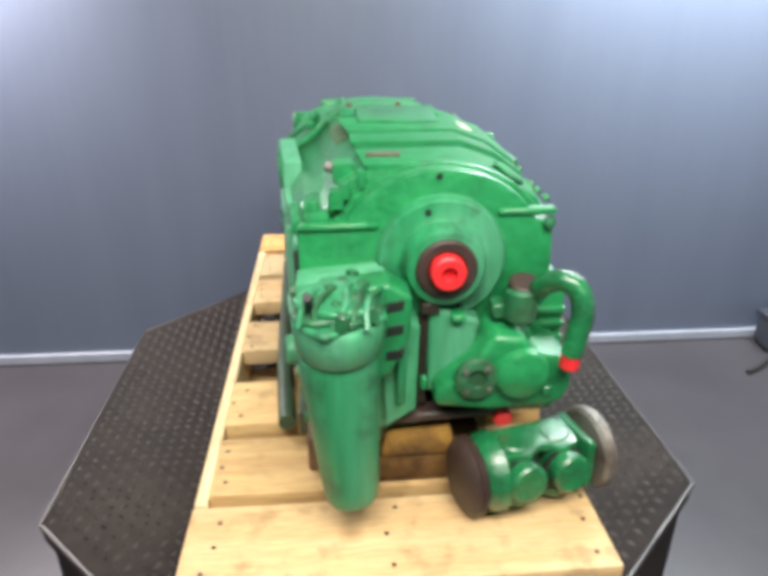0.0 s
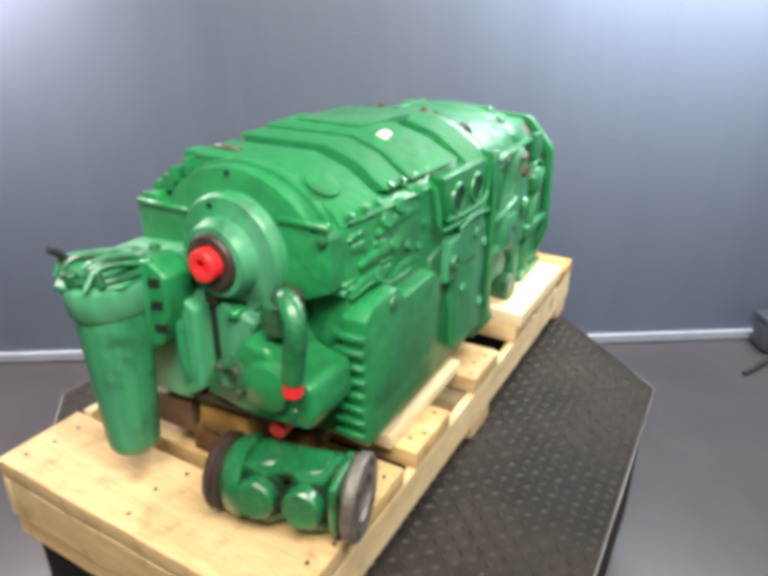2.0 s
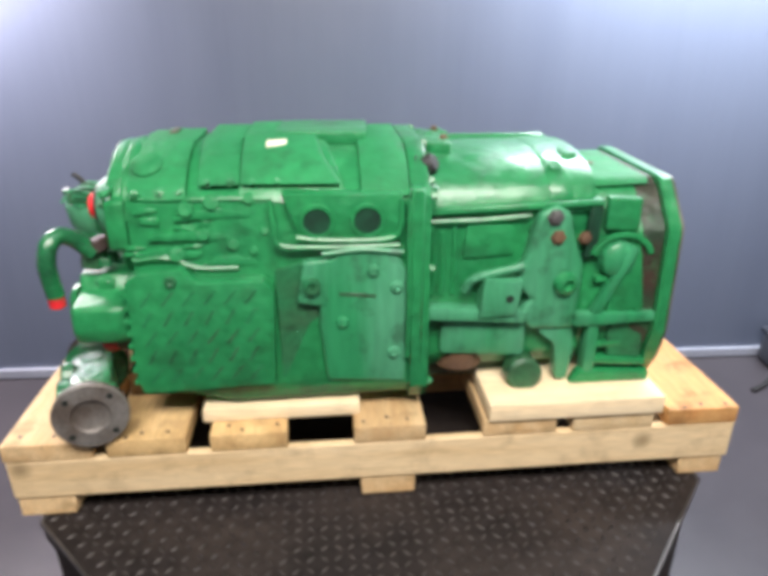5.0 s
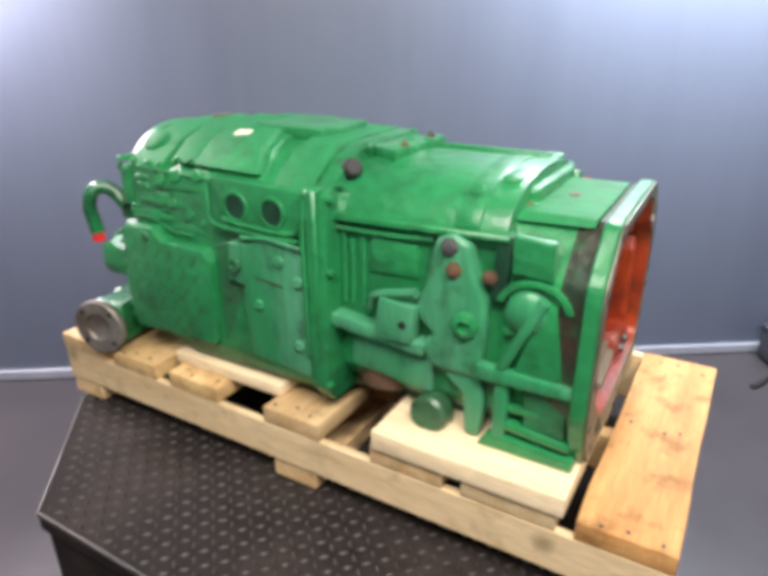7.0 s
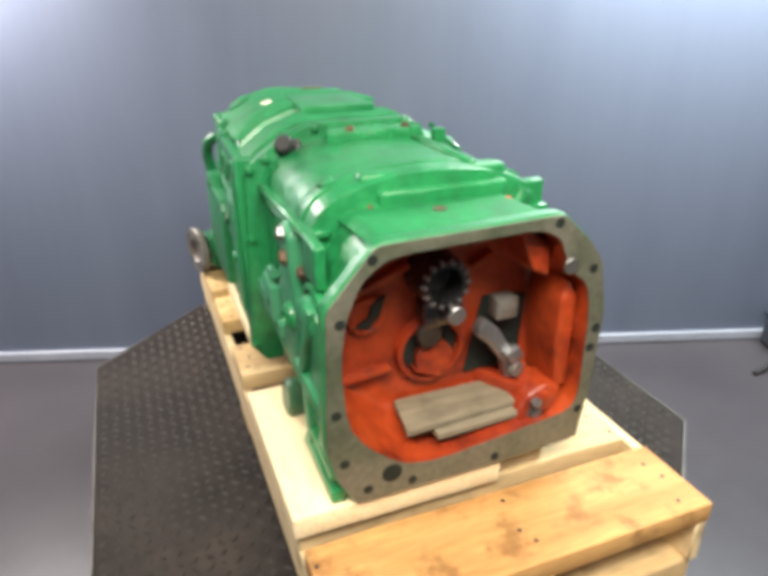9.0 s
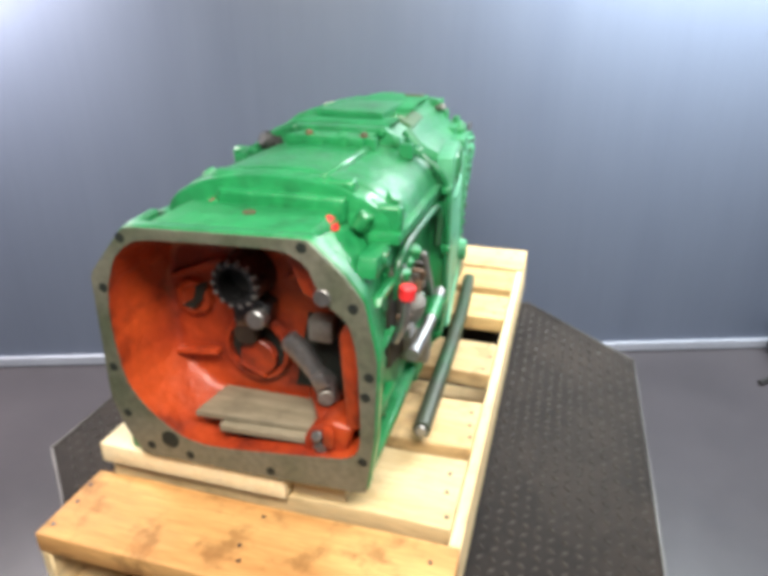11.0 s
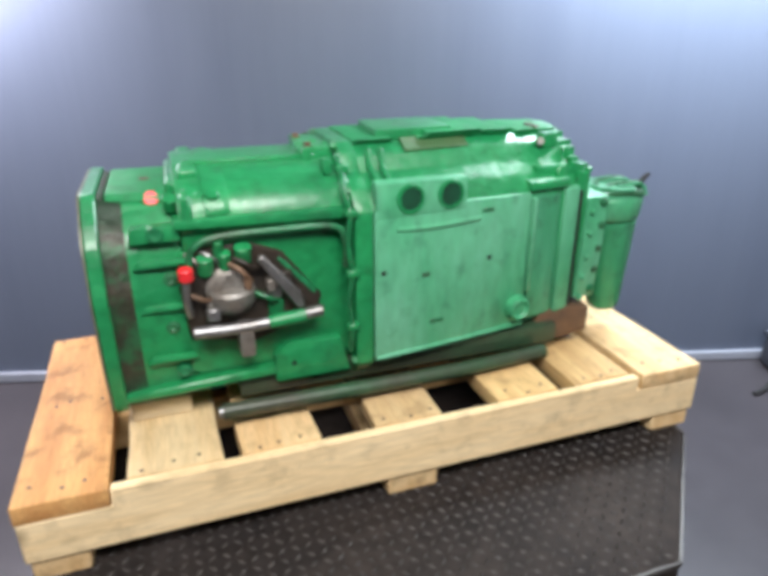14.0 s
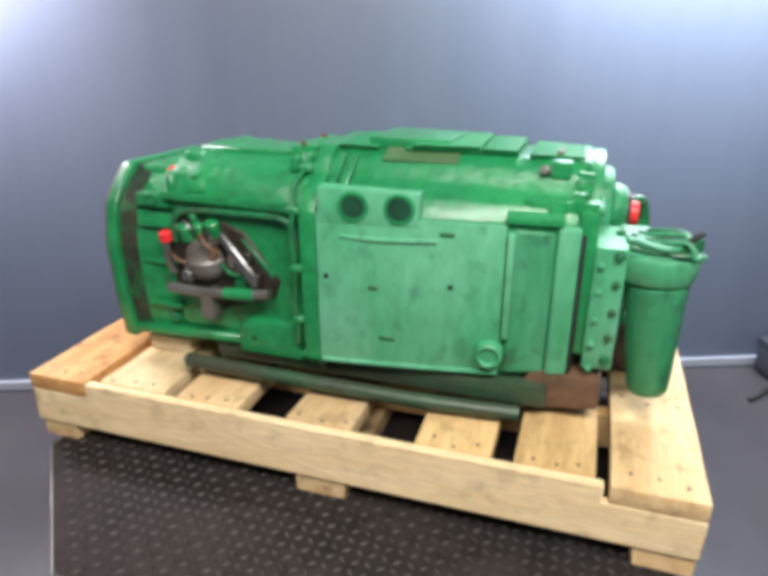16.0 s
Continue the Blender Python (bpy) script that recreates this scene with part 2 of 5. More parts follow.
def loft_up(sections, bevel=0.0, segments=1):
    """Closed body through level outlines [(z, [(x, y), ...]), ...]."""
    bm = bmesh.new()
    rings = [[bm.verts.new((x, y, z)) for x, y in poly] for z, poly in sections]
    k = len(rings[0])
    for a, b in zip(rings, rings[1:]):
        for i in range(k):
            bm.faces.new((a[i], a[(i + 1) % k], b[(i + 1) % k], b[i]))
    bm.faces.new(rings[0][::-1])
    bm.faces.new(rings[-1])
    return finish(bm, bevel, segments, 40)


def lathe(profile, centre, direction, seg=28, bm=None):
    """Turns a profile of (way along the axis, radius) about an axis through centre."""
    own = bm is None
    bm = bm or bmesh.new()
    turn = Vector(direction).normalized().to_track_quat("Z", "Y").to_matrix()
    rings = []
    for a, r in profile:
        if r < 1e-6:
            rings.append([bm.verts.new(Vector(centre) + turn @ Vector((0, 0, a)))])
        else:
            rings.append([bm.verts.new(Vector(centre) + turn @ Vector((r * math.cos(2 * math.pi * i / seg), r * math.sin(2 * math.pi * i / seg), a)))
                          for i in range(seg)])
    for lo, hi in zip(rings, rings[1:]):
        for i in range(seg):
            j = (i + 1) % seg
            if len(lo) == 1 and len(hi) > 1:
                bm.faces.new((lo[0], hi[i], hi[j]))
            elif len(hi) == 1 and len(lo) > 1:
                bm.faces.new((lo[i], hi[0], lo[j]))
            elif len(lo) > 1:
                bm.faces.new((lo[i], hi[i], hi[j], lo[j]))
    return finish(bm) if own else bm


def disc(centre, direction, radius, depth, seg=24, edge=0.0, bm=None):
    """A closed cylinder from centre along direction, with softened rims."""
    e = edge or min(radius, depth) * 0.18
    return lathe([(0, 0), (0, radius - e), (e, radius), (depth - e, radius), (depth, radius - e), (depth, 0)], centre, direction, seg, bm)


def hexbolt(centre, direction, size=0.009, height=0.008, bm=None):
    own = bm is None
    bm = bm or bmesh.new()
    lathe([(0, 0), (0, size * 1.45), (height * 0.2, size * 1.45), (height * 0.2, size), (height * 0.9, size), (height, size * 0.8), (height, 0)],
          centre, direction, 6, bm)
    return finish(bm) if own else bm


def tube(points, radius, seg=12, steps=6):
    """A round pipe with bends, through points by a Catmull-Rom curve."""
    pts = [Vector(p) for p in points]
    ext = [2 * pts[0] - pts[1], *pts, 2 * pts[-1] - pts[-2]]
    line = []
    for i in range(1, len(ext) - 2):
        a, b, c, d = ext[i - 1:i + 3]
        for s in range(steps):
            u = s / steps
            line.append(0.5 * (2 * b + (c - a) * u + (2 * a - 5 * b + 4 * c - d) * u * u + (3 * b - a - 3 * c + d) * u ** 3))
    line.append(pts[-1])
    bm = bmesh.new()
    rings = []
    for i, p in enumerate(line):
        way = (line[min(i + 1, len(line) - 1)] - line[max(i - 1, 0)]).normalized()
        side = way.cross(Vector((0.31, 0.2, 0.93))).normalized()
        up = side.cross(way)
        rings.append([bm.verts.new(p + radius * (side * math.cos(2 * math.pi * k / seg) + up * math.sin(2 * math.pi * k / seg))) for k in range(seg)])
    for lo, hi in zip(rings, rings[1:]):
        for k in range(seg):
            bm.faces.new((lo[k], hi[k], hi[(k + 1) % seg], lo[(k + 1) % seg]))
    bm.faces.new(rings[0])
    bm.faces.new(rings[-1][::-1])
    return finish(bm)


def grown(poly, factor, centre):
    return [(centre[0] + (y - centre[0]) * factor, centre[1] + (z - centre[1]) * factor) for y, z in poly]


def thing(name, z, label, category, group=""):
    """An Empty on the turntable's axis that carries one thing."""
    ob = tagged(new(name), label, category, group)
    ob.location = (0, 0, z)
    return ob


# ---------------------------------------------------------------- the room
def build_room():
    def slab(name, x0, x1, y0, y1, z0, z1, mat, bevel=0.0):
        ob = part(name, box(x0, x1, y0, y1, z0, z1, bevel), mat)
        tagged(ob, kind="structure")
        return ob
    slab("floor", -4.2, 4.2, -4.2, 1.6, -0.1, 0.0, FLOOR)
    slab("wall_left", -4.2, -4.0, -4.0, 1.6, 0.0, 3.0, PLASTER)
    slab("wall_right", 4.0, 4.2, -4.0, 1.6, 0.0, 3.0, PLASTER)
    slab("wall_front", -4.2, 4.2, -4.2, -4.0, 0.0, 3.0, PLASTER)
    slab("ceiling", -4.2, 4.2, -4.2, 1.6, 3.0, 3.1, PLASTER)
    # the back wall stands a little askew to the rest
    askew = pose(0, 1.17, 0, 0, 0, 2.2)
    slab("wall_back", -4.1, 4.1, 0, 0.18, 0.0, 3.0, WALL).matrix_world = askew
    slab("baseboard", -4.05, 4.05, -0.025, -0.003, 0.002, 0.050, TRIM, 0.006).matrix_world = askew


# ---------------------------------------------------------------- turntable
def build_turntable():
    table = thing("turntable", 0, "dark eight-sided turntable with a worn chequer-plate top on the floor", "turntable")
    rim = [(0.70, -0.345), (0.715, 0.345), (0.40, 0.672), (-0.40, 0.672), (-0.715, 0.345), (-0.70, -0.345), (-0.40, -0.672), (0.40, -0.672)]
    part("top_plate", prism(rim, "z", PLATE - 0.05, PLATE, 0.010, 2), CHEQUER, table)
    inner = [(x * 0.985, y * 0.985) for x, y in rim]
    for i in range(8):
        (ax, ay), (bx, by) = inner[i], inner[(i + 1) % 8]
        n = Vector((by - ay, ax - bx, 0)).normalized() * 0.008
        part("skirt", prism([(ax, ay), (bx, by), (bx - n.x, by - n.y), (ax - n.x, ay - n.y)], "z", 0.12, PLATE - 0.051, 0.002), CHEQUER, table)
        (cx, cy), (dx, dy) = rim[i], rim[(i + 1) % 8]
        part("edge_strip", prism([(cx * 1.004, cy * 1.004), (dx * 1.004, dy * 1.004), (dx * 0.994, dy * 0.994), (cx * 0.994, cy * 0.994)],
                                 "z", PLATE - 0.010, PLATE + 0.002, 0.002), EDGE, table)
    part("base_drum", disc((0, 0, 0), (0, 0, 1), 0.42, 0.13, 48), BLACK, table)
    # raised treads of the plate, turned in alternate rows
    verts, faces = [], []
    pitch = 0.026
    for i in range(-32, 33):
        for j in range(-32, 33):
            x, y = i * pitch, j * pitch
            if abs(y) > 0.652 or abs(x) > 0.685 or abs(x) * 0.72 + abs(y) * 0.694 > 0.732:
                continue
            if abs(x) < 0.70 and abs(y) < 0.24:
                continue
            a = radians(45 if (i + j) % 2 else -45)
            c, s = math.cos(a), math.sin(a)
            k = len(verts)
            for u, v, h in ((-0.0115, 0, 0), (0, -0.0042, 0), (0.0115, 0, 0), (0, 0.0042, 0), (-0.005, 0, 0.0026), (0.005, 0, 0.0026)):
                verts.append((x + c * u - s * v, y + s * u + c * v, PLATE + h))
            faces += [(k, k + 1, k + 4), (k + 1, k + 5, k + 4), (k + 1, k + 2, k + 5), (k + 2, k + 3, k + 5), (k + 3, k + 4, k + 5), (k + 3, k, k + 4)]
    me = bpy.data.meshes.new("treads")
    me.from_pydata(verts, [], faces)
    me.materials.append(LUG)
    ob = new("treads", me)
    ob.parent = table
    tagged(ob, "small raised diamond treads of worn steel", kind="stuff")
    return table


# ---------------------------------------------------------------- pallet
def build_pallet():
    pallet = thing("pallet", PLATE, "long pale pine shipping pallet with spaced deck boards", "pallet")
    for y0, y1, z1, mat in ((-0.335, -0.316, 0.1405, PINE_PALE), (-0.02, 0.018, 0.1405, PINE_X), (0.301, 0.322, DECK - 0.003, PINE_PALE)):
        # the back rail rises flush with the deck between the end boards
        outline = [(-0.745, 0.052), (0.760, 0.052), (0.760, 0.1405), (0.600, 0.1405), (0.600, z1), (-0.564, z1), (-0.564, 0.1405), (-0.745, 0.1405)]
        if z1 < 0.141:
            outline = outline[:3] + outline[-1:]
        part("stringer", prism(outline, "y", y0, y1, 0.003), mat, pallet)
    for x0, x1 in ((-0.742, -0.632), (-0.05, 0.065), (0.655, 0.754)):
        part("skid_board", box(x0, x1, -0.33, 0.315, 0.004, 0.0515, 0.003), PINE_Y, pallet)
    part("header", box(-0.746, -0.712, -0.315, 0.300, 0.053, 0.1405, 0.003), PINE_Y, pallet)
    rng = random.Random(4)
    boards = ((-0.746, -0.576, PINE_Y), (-0.550, -0.398, PINE_STAINED), (-0.352, -0.198, PINE_STAINED), (-0.062, 0.086, PINE_Y),
              (0.204, 0.362, PINE_Y), (0.396, 0.570, PINE_DECK), (0.602, 0.761, PINE_ORANGE))
    for x0, x1, mat in boards:
        # a board with a slightly wavy sawn edge
        k = 7
        ys = [-0.336 + (0.658 if abs(x0 + x1) > 1.2 else 0.636) * i / (k - 1) for i in range(k)]
        poly = [(x1 + rng.uniform(-0.002, 0.002), y) for y in ys] + [(x0 + rng.uniform(-0.002, 0.002), y) for y in ys[::-1]]
        board = part("deck_board", prism(poly, "z", 0.141, DECK, 0.004, 2), mat, pallet)
        for y in (-0.316, 0.0, 0.282):
            for u in (0.2, 0.5, 0.8):
                part("nail_head", disc((x0 + (x1 - x0) * u + rng.uniform(-0.012, 0.012), y + rng.uniform(-0.012, 0.012), DECK - 0.001), (0, 0, 1), 0.004, 0.0022, 8),
                     SEAL, board)
    return pallet


def build_blocks():
    """Loose planks that shim the gearbox up from the deck."""
    out = []
    # one lies inside the bell housing
    ob = thing("wood_block", PLATE, "short weathered plank lying inside the bell housing", "wood block")
    part("plank", prism([(0.474, -0.135), (0.474, 0.055), (0.552, 0.064), (0.564, -0.148)], "z", 0.3065, 0.318, 0.003, 2), PINE_GREY, ob, "weathered grey upper plank")
    part("plank", prism([(0.49, -0.10), (0.49, 0.05), (0.567, 0.070), (0.574, -0.098)], "z", 0.2935, 0.306, 0.003, 2), PINE_GREY, ob, "paler lower plank")
    out.append(ob)
    for x0, x1, y0, y1, z1 in ((0.212, 0.584, -0.345, 0.02, 0.222), (-0.368, -0.048, -0.292, -0.10, 0.2102), (0.44, 0.562, 0.024, 0.12, 0.2215)):
        ob = thing("wood_block", PLATE, "loose pale plank shimming the gearbox on the pallet", "wood block", "shims under the gearbox")
        part("plank", box(x0, x1, y0, y1, DECK + 0.001, z1, 0.005, 2), PINE_NEW, ob)
        out.append(ob)
    ob = thing("wood_block", PLATE, "oil-soaked brown timber block under the gearbox's output end", "wood block")
    part("timber", box(-0.542, -0.40, -0.175, 0.030, DECK + 0.001, 0.2345, 0.006, 2), OILED, ob)
    out.append(ob)
    return out


# ---------------------------------------------------------------- gearbox
AXIS_Y, AXIS_Z = -0.088, 0.585      # shaft line

CASE_FRONT = [(-0.27, 0.222), (0.13, 0.222), (0.176, 0.27), (0.180, 0.60), (0.15, 0.640), (0.10, 0.660), (0.075, 0.696), (0.045, 0.712),
              (-0.145, 0.712), (-0.200, 0.693), (-0.246, 0.660), (-0.280, 0.640), (-0.286, 0.50), (-0.298, 0.26)]
CASE_MID = [(-0.28, 0.222), (0.10, 0.222), (0.140, 0.27), (0.144, 0.60), (0.120, 0.636), (0.085, 0.660), (0.06, 0.696), (0.03, 0.712),
            (-0.135, 0.712), (-0.188, 0.693), (-0.238, 0.660), (-0.272, 0.640), (-0.272, 0.50), (-0.278, 0.26)]
CASE_REAR = [(-0.27, 0.26), (0.08, 0.26), (0.118, 0.30), (0.128, 0.60), (0.115, 0.632), (0.083, 0.654), (0.058, 0.692), (0.02, 0.710),
             (-0.115, 0.711), (-0.176, 0.692), (-0.232, 0.656), (-0.258, 0.634), (-0.268, 0.5), (-0.285, 0.27)]


def rounded(poly, f):
    """Cuts every corner of a closed outline."""
    out = []
    for (a, b), (c, d) in zip(poly, poly[1:] + poly[:1]):
        out += [((1 - f) * a + f * c, (1 - f) * b + f * d), (f * a + (1 - f) * c, f * b + (1 - f) * d)]
    return out


ROOF = [(-0.045 + 0.205 * math.cos(radians(a)), 0.604 + 0.093 * math.sin(radians(a)) ** 0.8) for a in range(6, 178, 12)]
FORE = [(-0.22, 0.25), (0.125, 0.25), (0.150, 0.29), (0.154, 0.590), (0.168, 0.596)] + ROOF + [(-0.258, 0.598), (-0.246, 0.59), (-0.246, 0.29)]
FLANGE_OUT = [(-0.211, 0.652), (0.086, 0.660), (0.140, 0.612), (0.168, 0.576), (0.187, 0.482), (0.181, 0.34), (0.167, 0.236), (0.018, 0.228),
              (-0.244, 0.224), (-0.274, 0.275), (-0.292, 0.342), (-0.284, 0.567)]
# the opening steps in round the dowel's pad
FLANGE_IN = [(-0.211, 0.618), (-0.183, 0.633), (-0.05, 0.637), (0.046, 0.640), (0.082, 0.622), (0.094, 0.594), (0.106, 0.566), (0.142, 0.541), (0.155, 0.486),
             (0.158, 0.330), (0.143, 0.300), (0.057, 0.288), (-0.108, 0.269), (-0.169, 0.281), (-0.226, 0.330), (-0.255, 0.377), (-0.263, 0.480),
             (-0.255, 0.544), (-0.233, 0.598)]
BELL_MID = (-0.055, 0.45)


def radial(poly, n=120):
    """The outline met by n even rays from the bell's middle."""
    out = []
    for i in range(n):
        a = 2 * math.pi * (i + 0.5) / n
        dy, dz, far = math.cos(a), math.sin(a), 0.0
        for (ay, az), (by, bz) in zip(poly, poly[1:] + poly[:1]):
            ey, ez, qy, qz = by - ay, bz - az, ay - BELL_MID[0], az - BELL_MID[1]
            cross = dy * ez - dz * ey
            if abs(cross) > 1e-9:
                reach, along = (qy * ez - qz * ey) / cross, (qy * dz - qz * dy) / cross
                if reach > 0 and -1e-6 <= along <= 1 + 1e-6:
                    far = max(far, reach)
        out.append((BELL_MID[0] + dy * far, BELL_MID[1] + dz * far))
    return out


FLANGE_OUT, FLANGE_IN = radial(rounded(FLANGE_OUT, 0.03)), radial(rounded(FLANGE_IN, 0.2))


def build_case(box_thing):
    part("main_case", loft([(-0.465, CASE_REAR), (-0.30, CASE_MID), (0.056, CASE_FRONT)], 0.008, 2), GREEN, box_thing)
    # raised selector covers saddled over the top
    mid = (-0.06, 0.60)

    def saddle(x0, x1, p0, p1, f, slant=0.0, foot=0.0, last=12):
        """slant: how far the fore edge runs forward on its way down; foot: how far the cover reaches below the case's shoulder."""
        top = slice(7, last)
        q0, q1 = grown(p0[top], f, mid), grown(p1[top], f, mid)
        tuck = 0.014 if last == 12 else 0.0
        q0[-1], q1[-1] = (q0[-1][0] + tuck, q0[-1][1] - foot), (q1[-1][0] + tuck, q1[-1][1] - foot)
        lower0, lower1 = grown(p0[top], 0.93, mid), grown(p1[top], 0.93, mid)
        bm = loft([(x0, q0 + lower0[::-1]), (x1, q1 + lower1[::-1])], 0.004, 2)
        for v in bm.verts:
            v.co.x += slant * min(1, max(0, (0.72 - v.co.z) / 0.06)) * (v.co.x - x0) / (x1 - x0)
        return bm
    part("selector_cover", saddle(-0.462, -0.354, CASE_REAR, CASE_MID, 1.075), GREEN_DULLED, box_thing)
    part("selector_cover", saddle(-0.332, -0.258, CASE_MID, CASE_MID, 1.130, 0.0, 0.004, 11), GREEN_DULLED, box_thing)
    part("selector_cover", saddle(-0.256, -0.118, CASE_MID, CASE_FRONT, 1.170, 0.045, 0.004, 11), GREEN_DULLED, box_thing)
    part("selector_cover", saddle(-0.040, 0.050, CASE_FRONT, CASE_FRONT, 1.090), GREEN_DULLED, box_thing)
    part("cover_skirt", saddle(-0.262, -0.100, CASE_MID, CASE_FRONT, 1.080, 0.03, 0.010), GREEN, box_thing)
    part("cover_boss", lathe([(0, 0.030), (0.003, 0.029), (0.005, 0.025), (0.005, 0)], (-0.430, -0.205, 0.692), (-0.05, -0.55, 0.83), 22), GREEN_DULLED, box_thing)
    part("top_lid", prism([(-0.20, -0.13), (-0.02, -0.14), (-0.01, 0.02), (-0.19, 0.02)], "z", 0.712, 0.736, 0.004, 2), GREEN, box_thing)
    part("dull_panel", loft([(-0.215, [(0.026, 0.7185), (0.064, 0.6995), (0.060, 0.690), (0.022, 0.706)]), (-0.058, [(0.036, 0.7205), (0.076, 0.7005), (0.070, 0.690), (0.030, 0.708)])],
                            0.002), OLIVE, box_thing, "dull olive patch")
    part("sticker", loft([(-0.212, [(-0.170, 0.7270), (-0.192, 0.7185), (-0.191, 0.713), (-0.169, 0.721)]),
                          (-0.174, [(-0.168, 0.7290), (-0.183, 0.7230), (-0.182, 0.717), (-0.167, 0.723)])], 0.001), PAPER, box_thing, "small torn pale sticker")
    # bolted joint between the two castings
    ring = [(y, min(z, 0.731)) for y, z in grown(CASE_FRONT, 1.035, (-0.055, 0.48))]
    part("joint_flange", prism(ring, "x", 0.052, 0.090, 0.006, 2), GREEN, box_thing)
    bolts = grown(CASE_FRONT, 1.0, (-0.055, 0.48))
    for y, z in bolts[2:]:
        part("bolt", hexbolt((0.089, y, z), (1, 0, 0), 0.008, 0.010), GREEN, box_thing)
    part("fore_case", loft([(0.085, FORE), (0.28, FORE), (0.42, FORE)], 0.007, 2), GREEN, box_thing)


def build_bell(box_thing):
    start = [(-0.195, 0.640), (0.06, 0.645), (0.105, 0.61), (0.130, 0.58), (0.140, 0.48), (0.140, 0.36), (0.125, 0.262), (0.01, 0.250),
             (-0.20, 0.250), (-0.225, 0.29), (-0.235, 0.36), (-0.235, 0.56)]
    start = radial(rounded(start, 0.12))
    wide = grown(FLANGE_OUT, 0.905, (-0.055, 0.44))
    mids = [tuple(a * 0.4 + b * 0.6 for a, b in zip(p, q)) for p, q in zip(start, wide)]
    bell = part("bell_housing", loft([(0.385, start), (0.44, mids), (0.518, wide)], 0.0, caps=False), GREEN, box_thing)
    # band's colour holds both bare casting and the flange's shadow
    part("bare_shadowed_band", loft([(0.518, wide), (0.5605, grown(FLANGE_OUT, 0.93, (-0.055, 0.44)))], 0.0, caps=False), BAND, bell, "dark unpainted band behind the flange with its shadow painted in")
    # flange: a thick rim with the opening through it
    bm = bmesh.new()
    rings = [[bm.verts.new((x, y, z)) for y, z in poly] for x, poly in
             ((0.560, FLANGE_OUT), (0.586, FLANGE_OUT), (0.586, FLANGE_IN), (0.560, grown(FLANGE_IN, 1.005, (-0.055, 0.44))))]
    k = len(FLANGE_OUT)
    for s in range(4):
        a, b = rings[s], rings[(s + 1) % 4]
        for i in range(k):
            bm.faces.new((a[i], b[i], b[(i + 1) % k], a[(i + 1) % k]))
    part("flange", finish(bm, 0.003), GREEN, bell)
    bm = bmesh.new()
    out, inn = grown(FLANGE_OUT, 0.988, (-0.055, 0.44)), grown(FLANGE_IN, 1.0, (-0.055, 0.44))
    rings = [[bm.verts.new((x, y, z)) for y, z in poly] for x, poly in ((0.587, out), (0.591, out), (0.591, inn), (0.587, inn))]
    for s in range(4):
        a, b = rings[s], rings[(s + 1) % 4]
        for i in range(k):
            bm.faces.new((a[i], b[i], b[(i + 1) % k], a[(i + 1) % k]))
    part("mating_face", finish(bm), MACHINED, bell, "bare machined mating face")
    # holes in the mating face, flat dark discs put in for their shade
    for y, z in ((-0.215, 0.632), (0.077, 0.646), (0.150, 0.563), (0.172, 0.455), (0.166, 0.42), (0.160, 0.30), (-0.262, 0.545), (-0.272, 0.40),
                 (-0.262, 0.31), (-0.15, 0.245), (0.0, 0.245), (-0.225, 0.25)):
        part("bolt_hole_shade", disc((0.5905, y, z), (1, 0, 0), 0.008, 0.0012, 12), HOLE, bell)
    part("bolt_hole_shade", disc((0.5905, -0.185, 0.27), (1, 0, 0), 0.017, 0.0012, 16), HOLE, bell)
    part("dowel", disc((0.59, 0.105, 0.575), (1, 0, 0), 0.013, 0.006, 16), STEEL, bell)
    # red-lacquered inside
    depth = grown(FLANGE_IN, 0.935, (-0.055, 0.45))
    deep = grown(FLANGE_IN, 0.86, (-0.055, 0.46))
    bm = loft([(0.589, FLANGE_IN), (0.555, grown(FLANGE_IN, 0.985, (-0.055, 0.445))), (0.500, depth), (0.465, deep)], caps=False)
    bm.verts.ensure_lookup_table()
    bm.faces.new([v for v in bm.verts if abs(v.co.x - 0.465) < 1e-5])
    finish(bm, 0.012, 3, 30)
    part("inner_wall", bm, RED_INSIDE, bell, "glossy red-lacquered inner wall")
    for y, z, ly, lz in ((-0.215, 0.520, 0.105, 0.042), (-0.005, 0.578, 0.060, 0.014), (0.0, 0.540, 0.040, 0.020), (-0.225, 0.372, 0.085, 0.010), (-0.10, 0.370, 0.05, -0.02)):
        part("cast_ridge", prism([(y, z), (y + ly, z + lz), (y + ly - 0.004, z + lz + 0.010), (y - 0.004, z + 0.010)], "x", 0.462, 0.486, 0.005, 2), RED_INSIDE, bell)
    part("side_wall", prism([(0.126, 0.335), (0.150, 0.335), (0.150, 0.505), (0.132, 0.535), (0.116, 0.50), (0.120, 0.42)], "x", 0.47, 0.568, 0.012, 4), RED_INSIDE, bell)
    part("side_wall", prism([(0.062, 0.560), (0.092, 0.545), (0.090, 0.600), (0.050, 0.628), (0.034, 0.625)], "x", 0.47, 0.562, 0.012, 4), RED_INSIDE, bell)
    part("rib", prism([(0.46, 0.02), (0.58, 0.09), (0.58, 0.11), (0.46, 0.05)], "z", 0.30, 0.34, 0.006, 2), RED_INSIDE, bell)
    part("boss", lathe([(0, 0.036), (0.010, 0.031), (0.012, 0.024), (0.006, 0.020), (0.005, 0)], (0.466, -0.182, 0.486), (1, 0, 0)), RED_INSIDE, bell)
